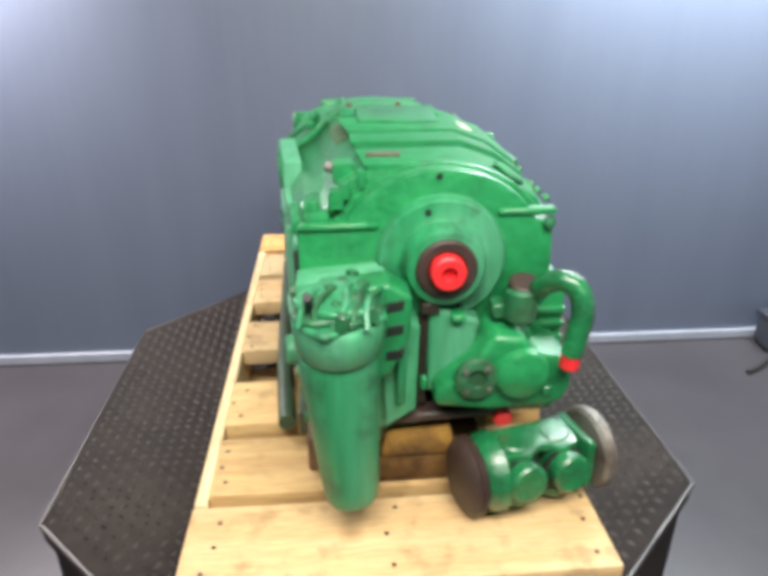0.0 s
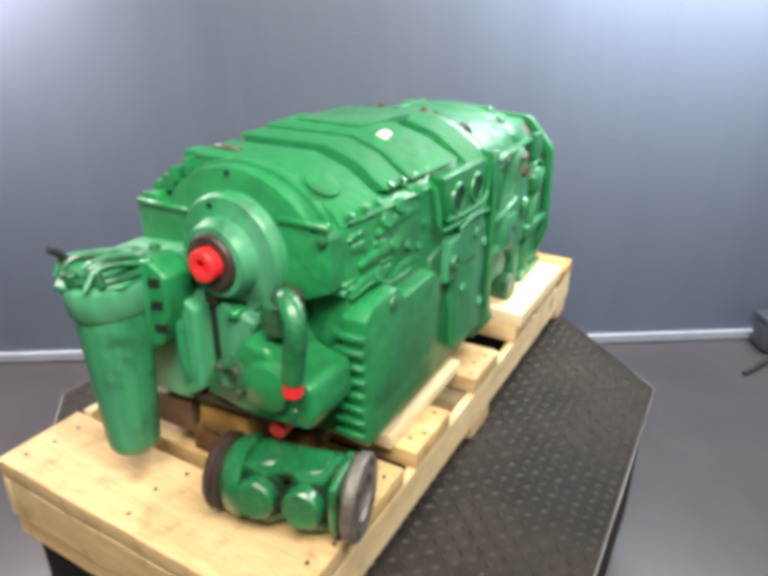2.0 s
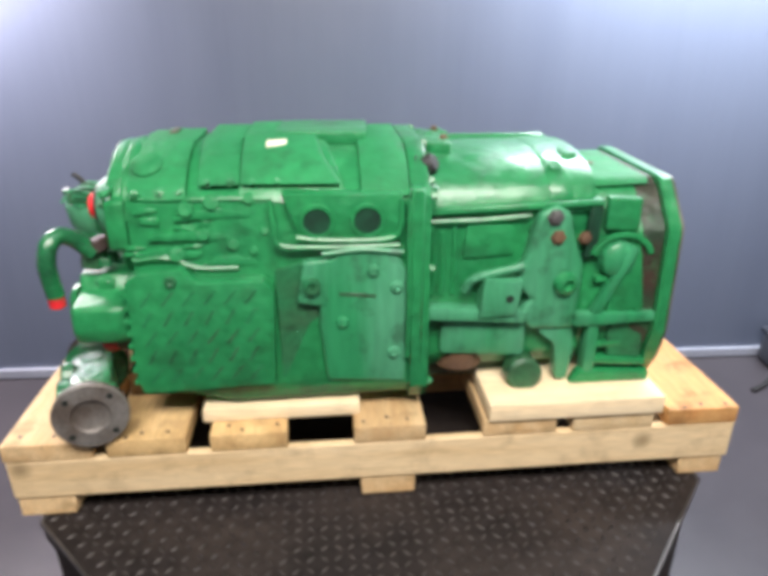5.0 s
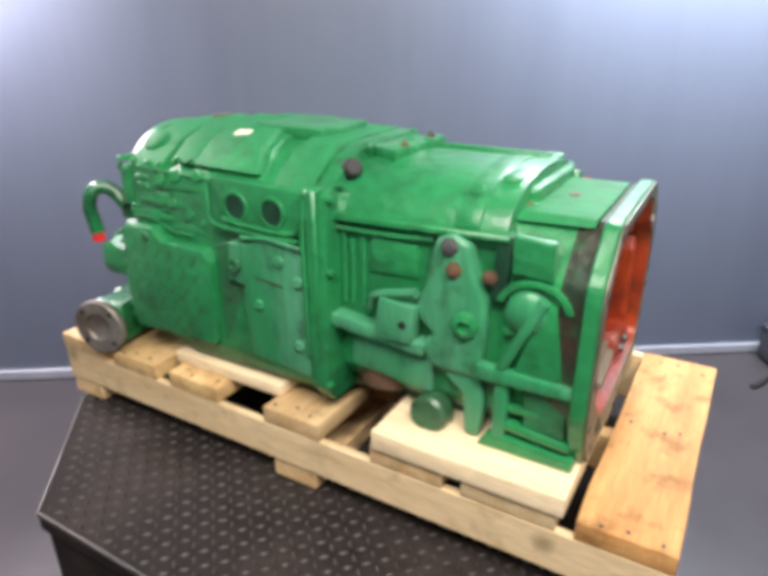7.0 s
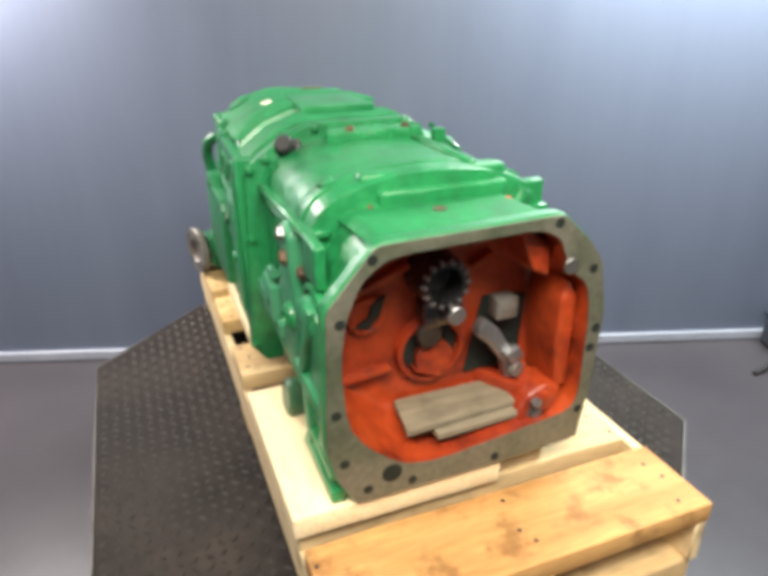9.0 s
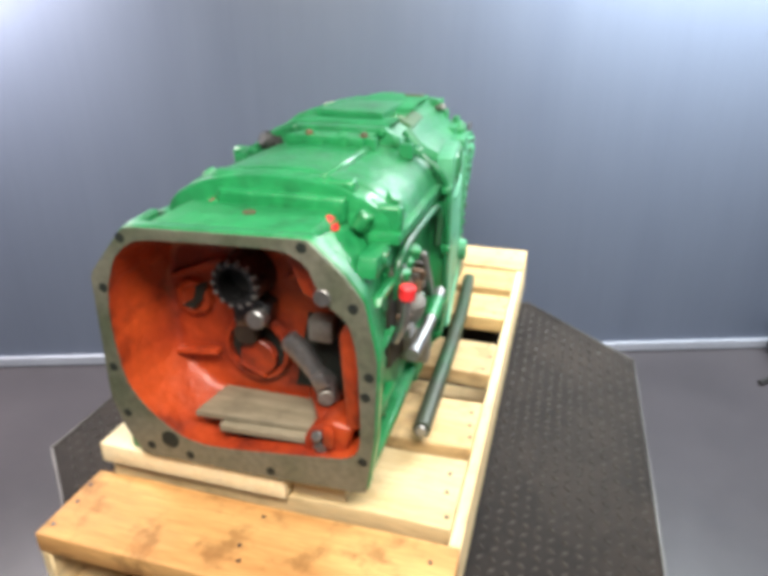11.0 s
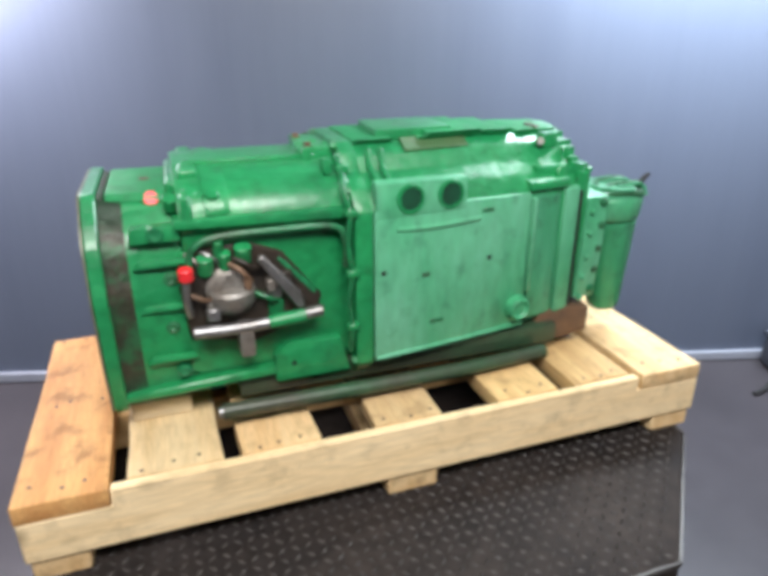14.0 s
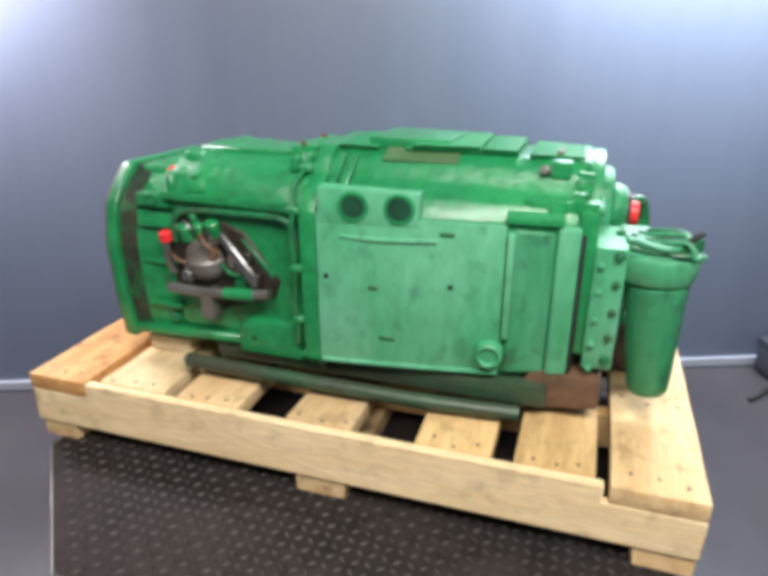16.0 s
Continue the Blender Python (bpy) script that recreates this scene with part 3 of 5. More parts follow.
    # dark piece painted in as the shade of a notch
    part("notch_shade", prism([(-0.206, 0.470), (-0.180, 0.466), (-0.160, 0.490), (-0.150, 0.520), (-0.172, 0.512), (-0.180, 0.484)], "x", 0.470, 0.4795, 0.001), HOLE, bell)
    # the pump's round well with its red lobe; a dark disc puts in its shade
    well = (-0.068, 0.404)
    part("well_rim", lathe([(0, 0.066), (0.014, 0.060), (0.015, 0.053), (0.002, 0.050), (0.002, 0)], (0.464, *well), (1, 0, 0), 30), RED_INSIDE, bell)
    part("well_shade", disc((0.4665, *well), (1, 0, 0), 0.049, 0.002, 26), HOLE, bell)
    part("pump_lobe", disc((0.468, well[0] + 0.004, well[1] - 0.014), (1, 0, 0.0), 0.034, 0.016, 24), RED_INSIDE, bell)
    # quill and splined input hub
    axis = (-0.070, 0.545)
    part("quill", lathe([(0, 0.046), (0.03, 0.042), (0.055, 0.042), (0.062, 0.038), (0.062, 0.028), (0.02, 0.026), (0.02, 0)], (0.466, *axis), (1, 0, 0)),
         DARK_STEEL, bell, "oily steel bearing quill")
    for i in range(14):
        a = 2 * math.pi * i / 14
        part("ring_bolt", hexbolt((0.522, axis[0] + 0.037 * math.cos(a), axis[1] + 0.037 * math.sin(a)), (1, 0, 0), 0.0040, 0.008), STEEL, bell)
    part("input_bore", disc((0.487, *axis), (1, 0, 0), 0.026, 0.002, 20), BLACK, bell)
    part("quill_foot", prism([(-0.092, 0.455), (-0.030, 0.462), (-0.022, 0.500), (-0.045, 0.512), (-0.095, 0.505)], "x", 0.464, 0.500, 0.006, 2), DARK_STEEL, bell)
    part("idler_shaft", disc((0.490, -0.044, 0.482), (1, 0, 0), 0.017, 0.030, 20), STEEL, bell)
    part("idler_shaft", disc((0.466, -0.078, 0.440), (1, 0, 0), 0.022, 0.030, 18), BARE, bell)
    # release fork across the opening, with a dark sheet behind it as shade
    part("shade_behind_fork", prism([(0.00, 0.34), (0.108, 0.34), (0.116, 0.475), (0.03, 0.485)], "x", 0.466, 0.4705, 0.001), HOLE, bell)
    part("release_fork", prism([(0.0, 0.452), (0.014, 0.462), (0.040, 0.440), (0.062, 0.405), (0.088, 0.385), (0.092, 0.345), (0.060, 0.335), (0.052, 0.372),
                                (0.022, 0.412), (-0.004, 0.436)], "x", 0.492, 0.516, 0.006, 2), STEEL, bell, "bare steel clutch release fork")
    part("fork_pad", prism([(0.048, 0.395), (0.072, 0.410), (0.086, 0.386), (0.062, 0.370)], "x", 0.510, 0.530, 0.006, 2), STEEL, bell)
    part("fork_pad", disc((0.512, 0.073, 0.358), (1, 0.3, 0), 0.015, 0.014, 16), DULL_STEEL, bell)
    part("fork_pivot", box(0.468, 0.502, 0.040, 0.082, 0.448, 0.488, 0.006, 2), DULL_STEEL, bell)
    part("lug", prism([(0.050, 0.278), (0.122, 0.282), (0.138, 0.340), (0.105, 0.350), (0.070, 0.336), (0.054, 0.312)], "x", 0.50, 0.572, 0.010, 3), RED_INSIDE, bell)
    part("lug_bolt", hexbolt((0.571, 0.085, 0.300), (1, 0, 0), 0.011, 0.010), STEEL, bell)
    part("lug_stud", disc((0.568, 0.082, 0.318), (1, -0.1, 0.6), 0.009, 0.018, 14), STEEL, bell)


def build_rear(box_thing):
    """The output end: arched cover, stepped hub, shaft with its red cap."""
    arc = [(AXIS_Y + 0.162 * math.cos(radians(a)), 0.580 + 0.138 * math.sin(radians(a))) for a in range(24, 157, 11)]
    poly = [(-0.02, 0.33), (0.112, 0.33), (0.128, 0.56), (0.128, 0.632), (0.09, 0.640)] + arc + [(-0.25, 0.640), (-0.262, 0.632), (-0.265, 0.55), (-0.20, 0.52),
                                                                                            (-0.19, 0.36)]
    part("end_cover", prism(poly, "x", -0.502, -0.466, 0.007, 2), GREEN, box_thing)
    arch = [(AXIS_Y + 0.175 * math.cos(radians(a)), 0.585 + 0.137 * math.sin(radians(a))) for a in range(30, 151, 10)]
    part("cover_flange", prism([(0.095, 0.60)] + arch + [(-0.26, 0.60)], "x", -0.474, -0.452, 0.005, 2), GREEN, box_thing)
    hub = part("bearing_hub", lathe([(0, 0.100), (0.018, 0.098), (0.024, 0.093), (0.026, 0.076), (0.030, 0.066), (0.044, 0.062),
                                     (0.055, 0.056), (0.057, 0.046), (0.042, 0.044), (0.042, 0)], (-0.500, AXIS_Y, AXIS_Z - 0.002), (-1, 0, 0), 40), GREEN_WASHED, box_thing)
    part("oil_seal", lathe([(0, 0), (0, 0.0455), (0.022, 0.0455), (0.026, 0.042), (0.026, 0.030), (0.018, 0.028), (0.018, 0)], (-0.539, AXIS_Y, AXIS_Z), (-1, 0, 0), 32),
         SEAL, hub, "dark greasy oil seal")
    part("shaft_cap", lathe([(0, 0), (0, 0.027), (0.024, 0.026), (0.027, 0.023), (0.027, 0.012), (0.016, 0.010), (0.016, 0)], (-0.555, AXIS_Y, AXIS_Z), (-1, 0, 0), 24),
         RED_CAP, hub, "bright red plastic shaft cap")
    for a in (72, 250):
        part("bolt_hole_shade", disc((-0.5255, AXIS_Y + 0.080 * math.cos(radians(a)), AXIS_Z + 0.080 * math.sin(radians(a))), (-1, 0, 0), 0.005, 0.002, 10), HOLE, hub)
    part("bolt_hole_shade", disc((-0.5018, -0.083, 0.708), (-1, 0, 0), 0.005, 0.002, 10), HOLE, box_thing)
    for y, z in ((0.115, 0.50), (0.105, 0.40), (-0.253, 0.632)):
        part("bolt", hexbolt((-0.501, y, z), (-1, 0, 0), 0.008, 0.010), GREEN_DARK, box_thing)
    part("cover_lip", prism([(0.008, 0.631), (0.126, 0.630), (0.124, 0.641), (0.008, 0.641)], "x", -0.508, -0.49, 0.003, 1), GREEN, box_thing)
    part("cover_lip", prism([(-0.172, 0.646), (-0.264, 0.646), (-0.262, 0.657), (-0.172, 0.657)], "x", -0.507, -0.49, 0.003, 1), GREEN, box_thing)
    rng = random.Random(21)
    for k in range(6):
        y = 0.108 - 0.016 * k + rng.uniform(-0.006, 0.006)
        z = 0.648 + 0.010 * k + rng.uniform(-0.006, 0.006)
        part("cast_lump", box(-0.485 + rng.uniform(0, 0.02), -0.45, y, y + rng.uniform(0.010, 0.022), z - 0.02, z + rng.uniform(0.002, 0.010), 0.004, 2), GREEN, box_thing)
    part("type_plate", prism([(-0.422, -0.034), (-0.408, -0.034), (-0.406, 0.018), (-0.420, 0.020)], "z", 0.7165, 0.7255, 0.002), MACHINED, box_thing, "small pale worn type plate")
    part("eye_plate", box(-0.44, -0.40, 0.04, 0.072, 0.68, 0.716, 0.006, 2), GREEN, box_thing)
    part("web", prism([(-0.06, 0.26), (0.02, 0.26), (0.04, 0.50), (-0.06, 0.50)], "x", -0.53, -0.49, 0.008, 2), GREEN_DARK, box_thing)


def build_filter(box_thing):
    """Spin-on oil filter that hangs from its head beside the shaft."""
    def oval(f, k=0.0, uneven=0.0):
        out = []
        for i in range(26):
            a = 2 * math.pi * i / 26
            r = f * (1 + uneven * (math.sin(3 * a + k) + 0.7 * math.sin(5 * a + 2.3 * k) + 0.5 * math.sin(9 * a + 1.7 * k)))
            out.append((-0.618 + 0.076 * r * math.cos(a), 0.072 + 0.064 * r * math.sin(a)))
        return out
    # smooth dusty head, with a thin layer of pipes and lumps on its top
    head = part("filter_head", loft_up([(0.496, oval(0.86)), (0.504, oval(0.95)), (0.545, oval(1.02)), (0.556, oval(0.98))], 0.004, 2), GREEN_DUSTY, box_thing)
    for k, (z, f) in enumerate(((0.553, 1.00), (0.563, 0.96), (0.572, 0.84))):
        part("head_rim", loft_up([(z, oval(f, 1.3 * k, 0.09)), (z + 0.008, oval(f * 0.97, 1.3 * k, 0.09))], 0.002), GREEN_DARK if k % 2 else GREEN_WASHED, head)
    part("canister", lathe([(0, 0), (0, 0.030), (0.004, 0.037), (0.012, 0.041), (0.03, 0.0435), (0.12, 0.0495), (0.20, 0.0555), (0.245, 0.0585), (0.2525, 0.0585), (0.2535, 0.05),
                            (0.254, 0)], (-0.640, 0.060, 0.243), (0.065, 0.050, 1), 36), GREEN_WASHED, head, "smooth green oil filter canister")
    rng = random.Random(9)
    for i in range(9):
        x, y = -0.685 + 0.017 * i, 0.024 + rng.uniform(0, 0.10)
        part("boss", disc((x, y, 0.560), (rng.uniform(-0.3, 0.3), rng.uniform(-0.3, 0.3), 1), 0.006 + 0.004 * rng.random(), 0.024, 9), GREEN_DARK, head)
    for k in range(5):
        y = 0.026 + 0.022 * k
        part("thin_pipe", tube([(-0.690 + 0.004 * k, y + 0.010, 0.560), (-0.66, y + rng.uniform(-0.01, 0.01), 0.586), (-0.61, y - 0.012, 0.580 + rng.uniform(0, 0.012)), (-0.56, y - 0.03, 0.566)],
                               0.0042, 8, 5), (GREEN_WASHED, GREEN_DARK)[k % 2], head)
    part("spout", tube([(-0.655, 0.108, 0.580), (-0.672, 0.110, 0.600), (-0.684, 0.110, 0.608)], 0.006), BLACK, head)
    # arm between the head and the case; dark patches put in the shade of three slots
    arm = part("filter_arm", prism([(0.036, 0.412), (-0.004, 0.440), (-0.030, 0.500), (-0.034, 0.562), (0.000, 0.584), (0.070, 0.574), (0.070, 0.44)], "x", -0.604, -0.545, 0.008, 3), GREEN, box_thing)
    for z in (0.462, 0.502, 0.540):
        part("slot_shade", prism([(0.006, z), (-0.020, z + 0.004), (-0.022, z + 0.020), (0.004, z + 0.016)], "x", -0.6052, -0.600, 0.001), HOLE, arm)
    part("arm_rib", tube([(-0.606, 0.012, 0.575), (-0.607, 0.010, 0.52), (-0.604, 0.020, 0.46), (-0.598, 0.034, 0.42)], 0.006, 8), GREEN_WASHED, arm)
    part("adapter", prism([(-0.005, 0.31), (0.118, 0.305), (0.130, 0.42), (0.132, 0.57), (0.0, 0.58)], "x", -0.560, -0.500, 0.007, 2), GREEN_DUSTY, box_thing)
    for z in (0.33, 0.385, 0.44, 0.50, 0.555):
        part("bolt", hexbolt((-0.545, 0.126 + (z - 0.44) * 0.04, z), (0, 1, 0.0), 0.008, 0.010), GREEN_DARK, box_thing)
        part("bolt", hexbolt((-0.515, 0.128 + (z - 0.44) * 0.04, z - 0.02), (0, 1, 0.0), 0.006, 0.008), GREEN_DUSTY, box_thing)


def build_pump(box_thing):
    """Oil pump, elbow pipes and plugs below the shaft."""
    pump = part("oil_pump", prism([(-0.072, 0.366), (-0.165, 0.352), (-0.275, 0.362), (-0.288, 0.39), (-0.284, 0.440), (-0.225, 0.452), (-0.205, 0.482), (-0.160, 0.486), (-0.130, 0.440), (-0.075, 0.395)],
                                  "x", -0.588, -0.480, 0.012, 3), GREEN, box_thing)
    part("pump_cover", lathe([(0, 0), (0, 0.034), (0.007, 0.033), (0.010, 0.028), (0.010, 0.016), (0.003, 0.014), (0.003, 0)], (-0.587, -0.135, 0.416), (-1, 0, 0.1), 22), GREEN_DARK, pump)
    part("pump_lobe", lathe([(0, 0.044), (0.012, 0.040), (0.018, 0.030), (0.018, 0)], (-0.586, -0.205, 0.420), (-1, 0, 0), 22), GREEN, pump)
    for a in (40, 130, 220, 310):
        part("bolt", hexbolt((-0.593, -0.135 + 0.024 * math.cos(radians(a)), 0.416 + 0.024 * math.sin(radians(a))), (-1, 0, 0), 0.005, 0.006), DULL_STEEL, pump)
    part("elbow", tube([(-0.545, -0.225, 0.530), (-0.570, -0.234, 0.560), (-0.590, -0.252, 0.574), (-0.603, -0.272, 0.562), (-0.610, -0.279, 0.530), (-0.611, -0.275, 0.500),
                        (-0.610, -0.270, 0.464)], 0.0165, 14), GREEN_WET, box_thing)
    part("elbow_cap", disc((-0.610, -0.270, 0.466), (0.0, 0.05, -1), 0.0150, 0.026, 16), RED_CAP, box_thing, "red plastic port cap")
    part("elbow_collar", disc((-0.535, -0.212, 0.53), (-0.3, 0, 1), 0.024, 0.026, 18), SEAL, box_thing)
    part("neck", disc((-0.555, -0.205, 0.495), (0.1, 0.0, 1), 0.024, 0.05, 18), GREEN_DARK, box_thing)
    part("drain_cap", disc((-0.536, -0.192, 0.322), (-1, 0.05, -0.2), 0.0155, 0.030, 16), RED_CAP, box_thing, "red plastic drain cap")
    part("drain_stub", disc((-0.45, -0.200, 0.330), (-1, 0.08, -0.08), 0.018, 0.088, 16), RUST, box_thing)
    part("mount_pad", prism([(0.004, 0.316), (-0.046, 0.350), (-0.050, 0.50), (-0.02, 0.52), (0.010, 0.46)], "x", -0.572, -0.49, 0.008, 3), GREEN_DUSTY, box_thing)
    part("mount_pad", prism([(-0.066, 0.36), (-0.13, 0.40), (-0.15, 0.49), (-0.066, 0.52)], "x", -0.545, -0.49, 0.010, 3), GREEN_WASHED, box_thing)
    # dark strip put in as the shade between the mount pads
    part("slit_shade", prism([(-0.051, 0.34), (-0.065, 0.34), (-0.066, 0.50), (-0.052, 0.50)], "x", -0.540, -0.505, 0.001), BARE, box_thing)
    rng = random.Random(31)
    for k in range(14):
        y, z = rng.uniform(-0.25, -0.06), rng.uniform(0.37, 0.52)
        mat = (GREEN_WET, GREEN_DARK, BARE, GREEN)[k % 4]
        x, w, h = (-0.592 if z < 0.45 and y < -0.09 else -0.548), rng.uniform(0.005, 0.014), rng.uniform(0.005, 0.012)
        part("fitting", box(x - rng.uniform(0, 0.010), x + 0.03, y - w, y + w, z - h, z + h, 0.003, 1), mat, box_thing)
    part("grease_block", prism([(0.01, 0.236), (-0.12, 0.236), (-0.11, 0.295), (0.0, 0.290)], "x", -0.545, -0.44, 0.010, 2), AMBER, box_thing)
    part("lower_bar", prism([(0.0, 0.312), (-0.20, 0.322), (-0.20, 0.336), (0.0, 0.330)], "x", -0.558, -0.48, 0.004), SEAL, box_thing)
    part("pipe", tube([(-0.545, -0.01, 0.540), (-0.565, -0.012, 0.50), (-0.578, -0.02, 0.44), (-0.572, -0.02, 0.37)], 0.008), GREEN_WASHED, box_thing)


def build_near_side(box_thing):
    """Side with the ribbed sump, pockets and mounting brackets."""
    sump = part("ribbed_sump", prism([(-0.474, 0.500), (-0.448, 0.516), (-0.372, 0.520), (-0.345, 0.492), (-0.225, 0.494), (-0.205, 0.470), (-0.215, 0.272),
                                      (-0.468, 0.262), (-0.478, 0.29)], "y", -0.306, -0.26, 0.007, 2), GREEN, box_thing)
    for i in range(8):
        z = 0.285 + 0.026 * i
        part("rib", prism([(-0.484, z), (-0.440, z + 0.002), (-0.440, z + 0.011), (-0.484, z + 0.009)], "y", -0.3052, -0.25, 0.0008), GREEN, sump)
    rng = random.Random(3)
    for z, x0, x1, deep in ((0.541, -0.455, -0.335, 0.2745), (0.522, -0.335, -0.232, 0.2765), (0.572, -0.43, -0.28, 0.2745), (0.612, -0.38, -0.24, 0.2755)):
        n = 7
        upper = [(x0 + (x1 - x0) * i / n, z + 0.010 * math.sin(math.pi * i / n) + rng.uniform(-0.003, 0.003)) for i in range(n + 1)]
        lower = [(x, zz - 0.009 - 0.010 * math.sin(math.pi * i / n)) for i, (x, zz) in enumerate(upper)]
        part("cast_ridge", prism(upper + lower[::-1], "y", -deep, -0.255, 0.004, 2), GREEN, box_thing)
    for k in range(9):
        part("cast_lump", disc((rng.uniform(-0.45, -0.21), -0.268, rng.uniform(0.53, 0.645)), (rng.uniform(-0.3, 0.3), -1, 0.3), rng.uniform(0.007, 0.015), 0.010, 9), GREEN, box_thing)
    part("plug", lathe([(0, 0.012), (0.005, 0.010), (0.005, 0.005), (0.001, 0)], (-0.391, -0.3058, 0.498), (0, -1, 0), 12), GREEN_DARK, sump)
    # herringbone of narrow slots, dark green slivers put in as their shade
    for i in range(6):
        for j in range(5):
            x, z = -0.455 + 0.038 * i, 0.288 + 0.040 * j
            lean = 0.018 if j % 2 else 0.024
            if x + lean + 0.012 > -0.222 or z + 0.032 > 0.486:
                continue
            part("slot_shade", prism([(x, z), (x + 0.008, z + 0.001), (x + lean + 0.007, z + 0.031), (x + lean, z + 0.030)], "y", -0.3064, -0.304, 0.0006), GREEN_DARK, sump)
    for pts in ([(-0.205, -0.287, 0.640), (-0.200, -0.293, 0.600), (-0.192, -0.296, 0.560), (-0.120, -0.297, 0.553), (0.030, -0.297, 0.553)],
                [(0.047, -0.300, 0.640), (0.046, -0.306, 0.560), (0.048, -0.306, 0.440), (0.046, -0.304, 0.320)],
                [(-0.450, -0.257, 0.640), (-0.36, -0.266, 0.640), (-0.28, -0.271, 0.641), (-0.20, -0.274, 0.640)],
                [(-0.462, -0.2705, 0.528), (-0.40, -0.2725, 0.532), (-0.345, -0.2735, 0.512), (-0.27, -0.2745, 0.510)]):
        part("casting_seam", tube(pts, 0.0048, 8, 5), GREEN, box_thing)
    # two pockets in a raised boss; flat dark discs put in their depth and shade
    boss = part("pocket_boss", prism([(-0.185, 0.655), (0.035, 0.650), (0.035, 0.562), (-0.15, 0.562)], "y", -0.296, -0.26, 0.006, 2), GREEN, box_thing)
    for x in (-0.122, -0.030):
        part("pocket_shade", disc((x, -0.2955, 0.602), (0, -1, 0), 0.025, 0.0016, 22), POCKET, boss)
        part("pocket_rim", lathe([(0, 0.033), (0.005, 0.031), (0.005, 0.025), (0, 0.025)], (x, -0.2955, 0.602), (0, -1, 0), 24), GREEN, boss)
    part("side_plate", prism([(-0.112, 0.27), (0.045, 0.26), (0.045, 0.50), (0.02, 0.545), (-0.06, 0.552), (-0.118, 0.52), (-0.125, 0.40)], "y", -0.2985, -0.27, 0.008, 3), GREEN_WASHED,
         box_thing)
    # dark sheet paints the shade on the case beside the sump
    part("web", prism([(-0.205, 0.27), (-0.112, 0.27), (-0.118, 0.53), (-0.205, 0.505)], "y", -0.2835, -0.26, 0.004), GREEN_DARK, box_thing)
    part("plug_boss", prism([(-0.165, 0.44), (-0.105, 0.43), (-0.10, 0.53), (-0.15, 0.525)], "y", -0.2995, -0.27, 0.008, 3), GREEN_WASHED, box_thing)
    for x, z in ((-0.137, 0.478),):
        part("plug", lathe([(0, 0.018), (0.008, 0.016), (0.008, 0.008), (0.003, 0.007), (0.003, 0)], (x, -0.3003, z), (0, -1, 0), 16), GREEN_DARK, box_thing)
    part("strap_rib", prism([(0.05, 0.30), (0.075, 0.30), (0.075, 0.66), (0.05, 0.66)], "y", -0.305, -0.25, 0.004), GREEN, box_thing)
    # thin dark strip painted in for the shade of a slot
    part("slot_shade", prism([(-0.085, 0.455), (-0.015, 0.448), (-0.015, 0.456), (-0.085, 0.463)], "y", -0.2992, -0.295, 0.0006), GREEN_DARK, box_thing)
    # fore side: ledge, bracket, ribs to the flange
    part("ledge", prism([(0.085, 0.596), (0.43, 0.608), (0.43, 0.622), (0.085, 0.612)], "y", -0.266, -0.22, 0.004), GREEN, box_thing)
    bracket = part("mount_bracket", prism([(0.303, 0.600), (0.334, 0.616), (0.366, 0.598), (0.376, 0.55), (0.398, 0.50), (0.402, 0.45), (0.396, 0.39), (0.396, 0.352),
                                           (0.303, 0.352), (0.278, 0.395), (0.302, 0.42), (0.276, 0.44), (0.264, 0.47), (0.283, 0.51), (0.290, 0.557)],
                                          "y", -0.276, -0.21, 0.012, 3), GREEN_WASHED, box_thing)
    part("bracket_leg", prism([(0.396, 0.356), (0.405, 0.30), (0.398, 0.228), (0.372, 0.228), (0.362, 0.311), (0.310, 0.356)], "y", -0.268, -0.23, 0.008, 2), GREEN_WASHED, bracket)
    part("bracket_cup", lathe([(0, 0.026), (0.012, 0.022), (0.016, 0.012), (0.008, 0.010), (0.008, 0)], (0.365, -0.275, 0.455), (0.2, -1, 0), 18), GREEN, bracket)
    part("bracket_bolt", hexbolt((0.331, -0.276, 0.592), (0, -1, 0), 0.012, 0.010), STEEL, bracket)
    part("bracket_bolt", hexbolt((0.340, -0.276, 0.552), (0, -1, 0), 0.011, 0.009), RUST, bracket)
    part("bracket_bolt", hexbolt((0.400, -0.262, 0.545), (0, -1, 0), 0.010, 0.009), RUST, bracket)
    part("square_pad", prism([(0.190, 0.392), (0.268, 0.395), (0.275, 0.470), (0.200, 0.476)], "y", -0.292, -0.21, 0.006, 2), GREEN_WASHED, box_thing)
    part("bolt_hole_shade", disc((0.250, -0.2915, 0.432), (0, -1, 0), 0.008, 0.0015, 12), HOLE, box_thing)
    part("pipe_clip", tube([(0.165, -0.262, 0.440), (0.178, -0.268, 0.466), (0.22, -0.278, 0.483), (0.275, -0.282, 0.497)], 0.009), GREEN_WASHED, box_thing)
    part("long_rail", prism([(0.075, 0.388), (0.29, 0.372), (0.29, 0.398), (0.075, 0.416)], "y", -0.284, -0.245, 0.007, 2), GREEN_WASHED, box_thing)
    part("fore_rail", prism([(0.39, 0.360), (0.572, 0.366), (0.572, 0.388), (0.39, 0.390)], "y", -0.286, -0.260, 0.007, 2), GREEN_WASHED, box_thing)
    part("lower_web", prism([(0.12, 0.300), (0.30, 0.285), (0.30, 0.372), (0.12, 0.380)], "y", -0.262, -0.235, 0.010, 2), GREEN_WASHED, box_thing)
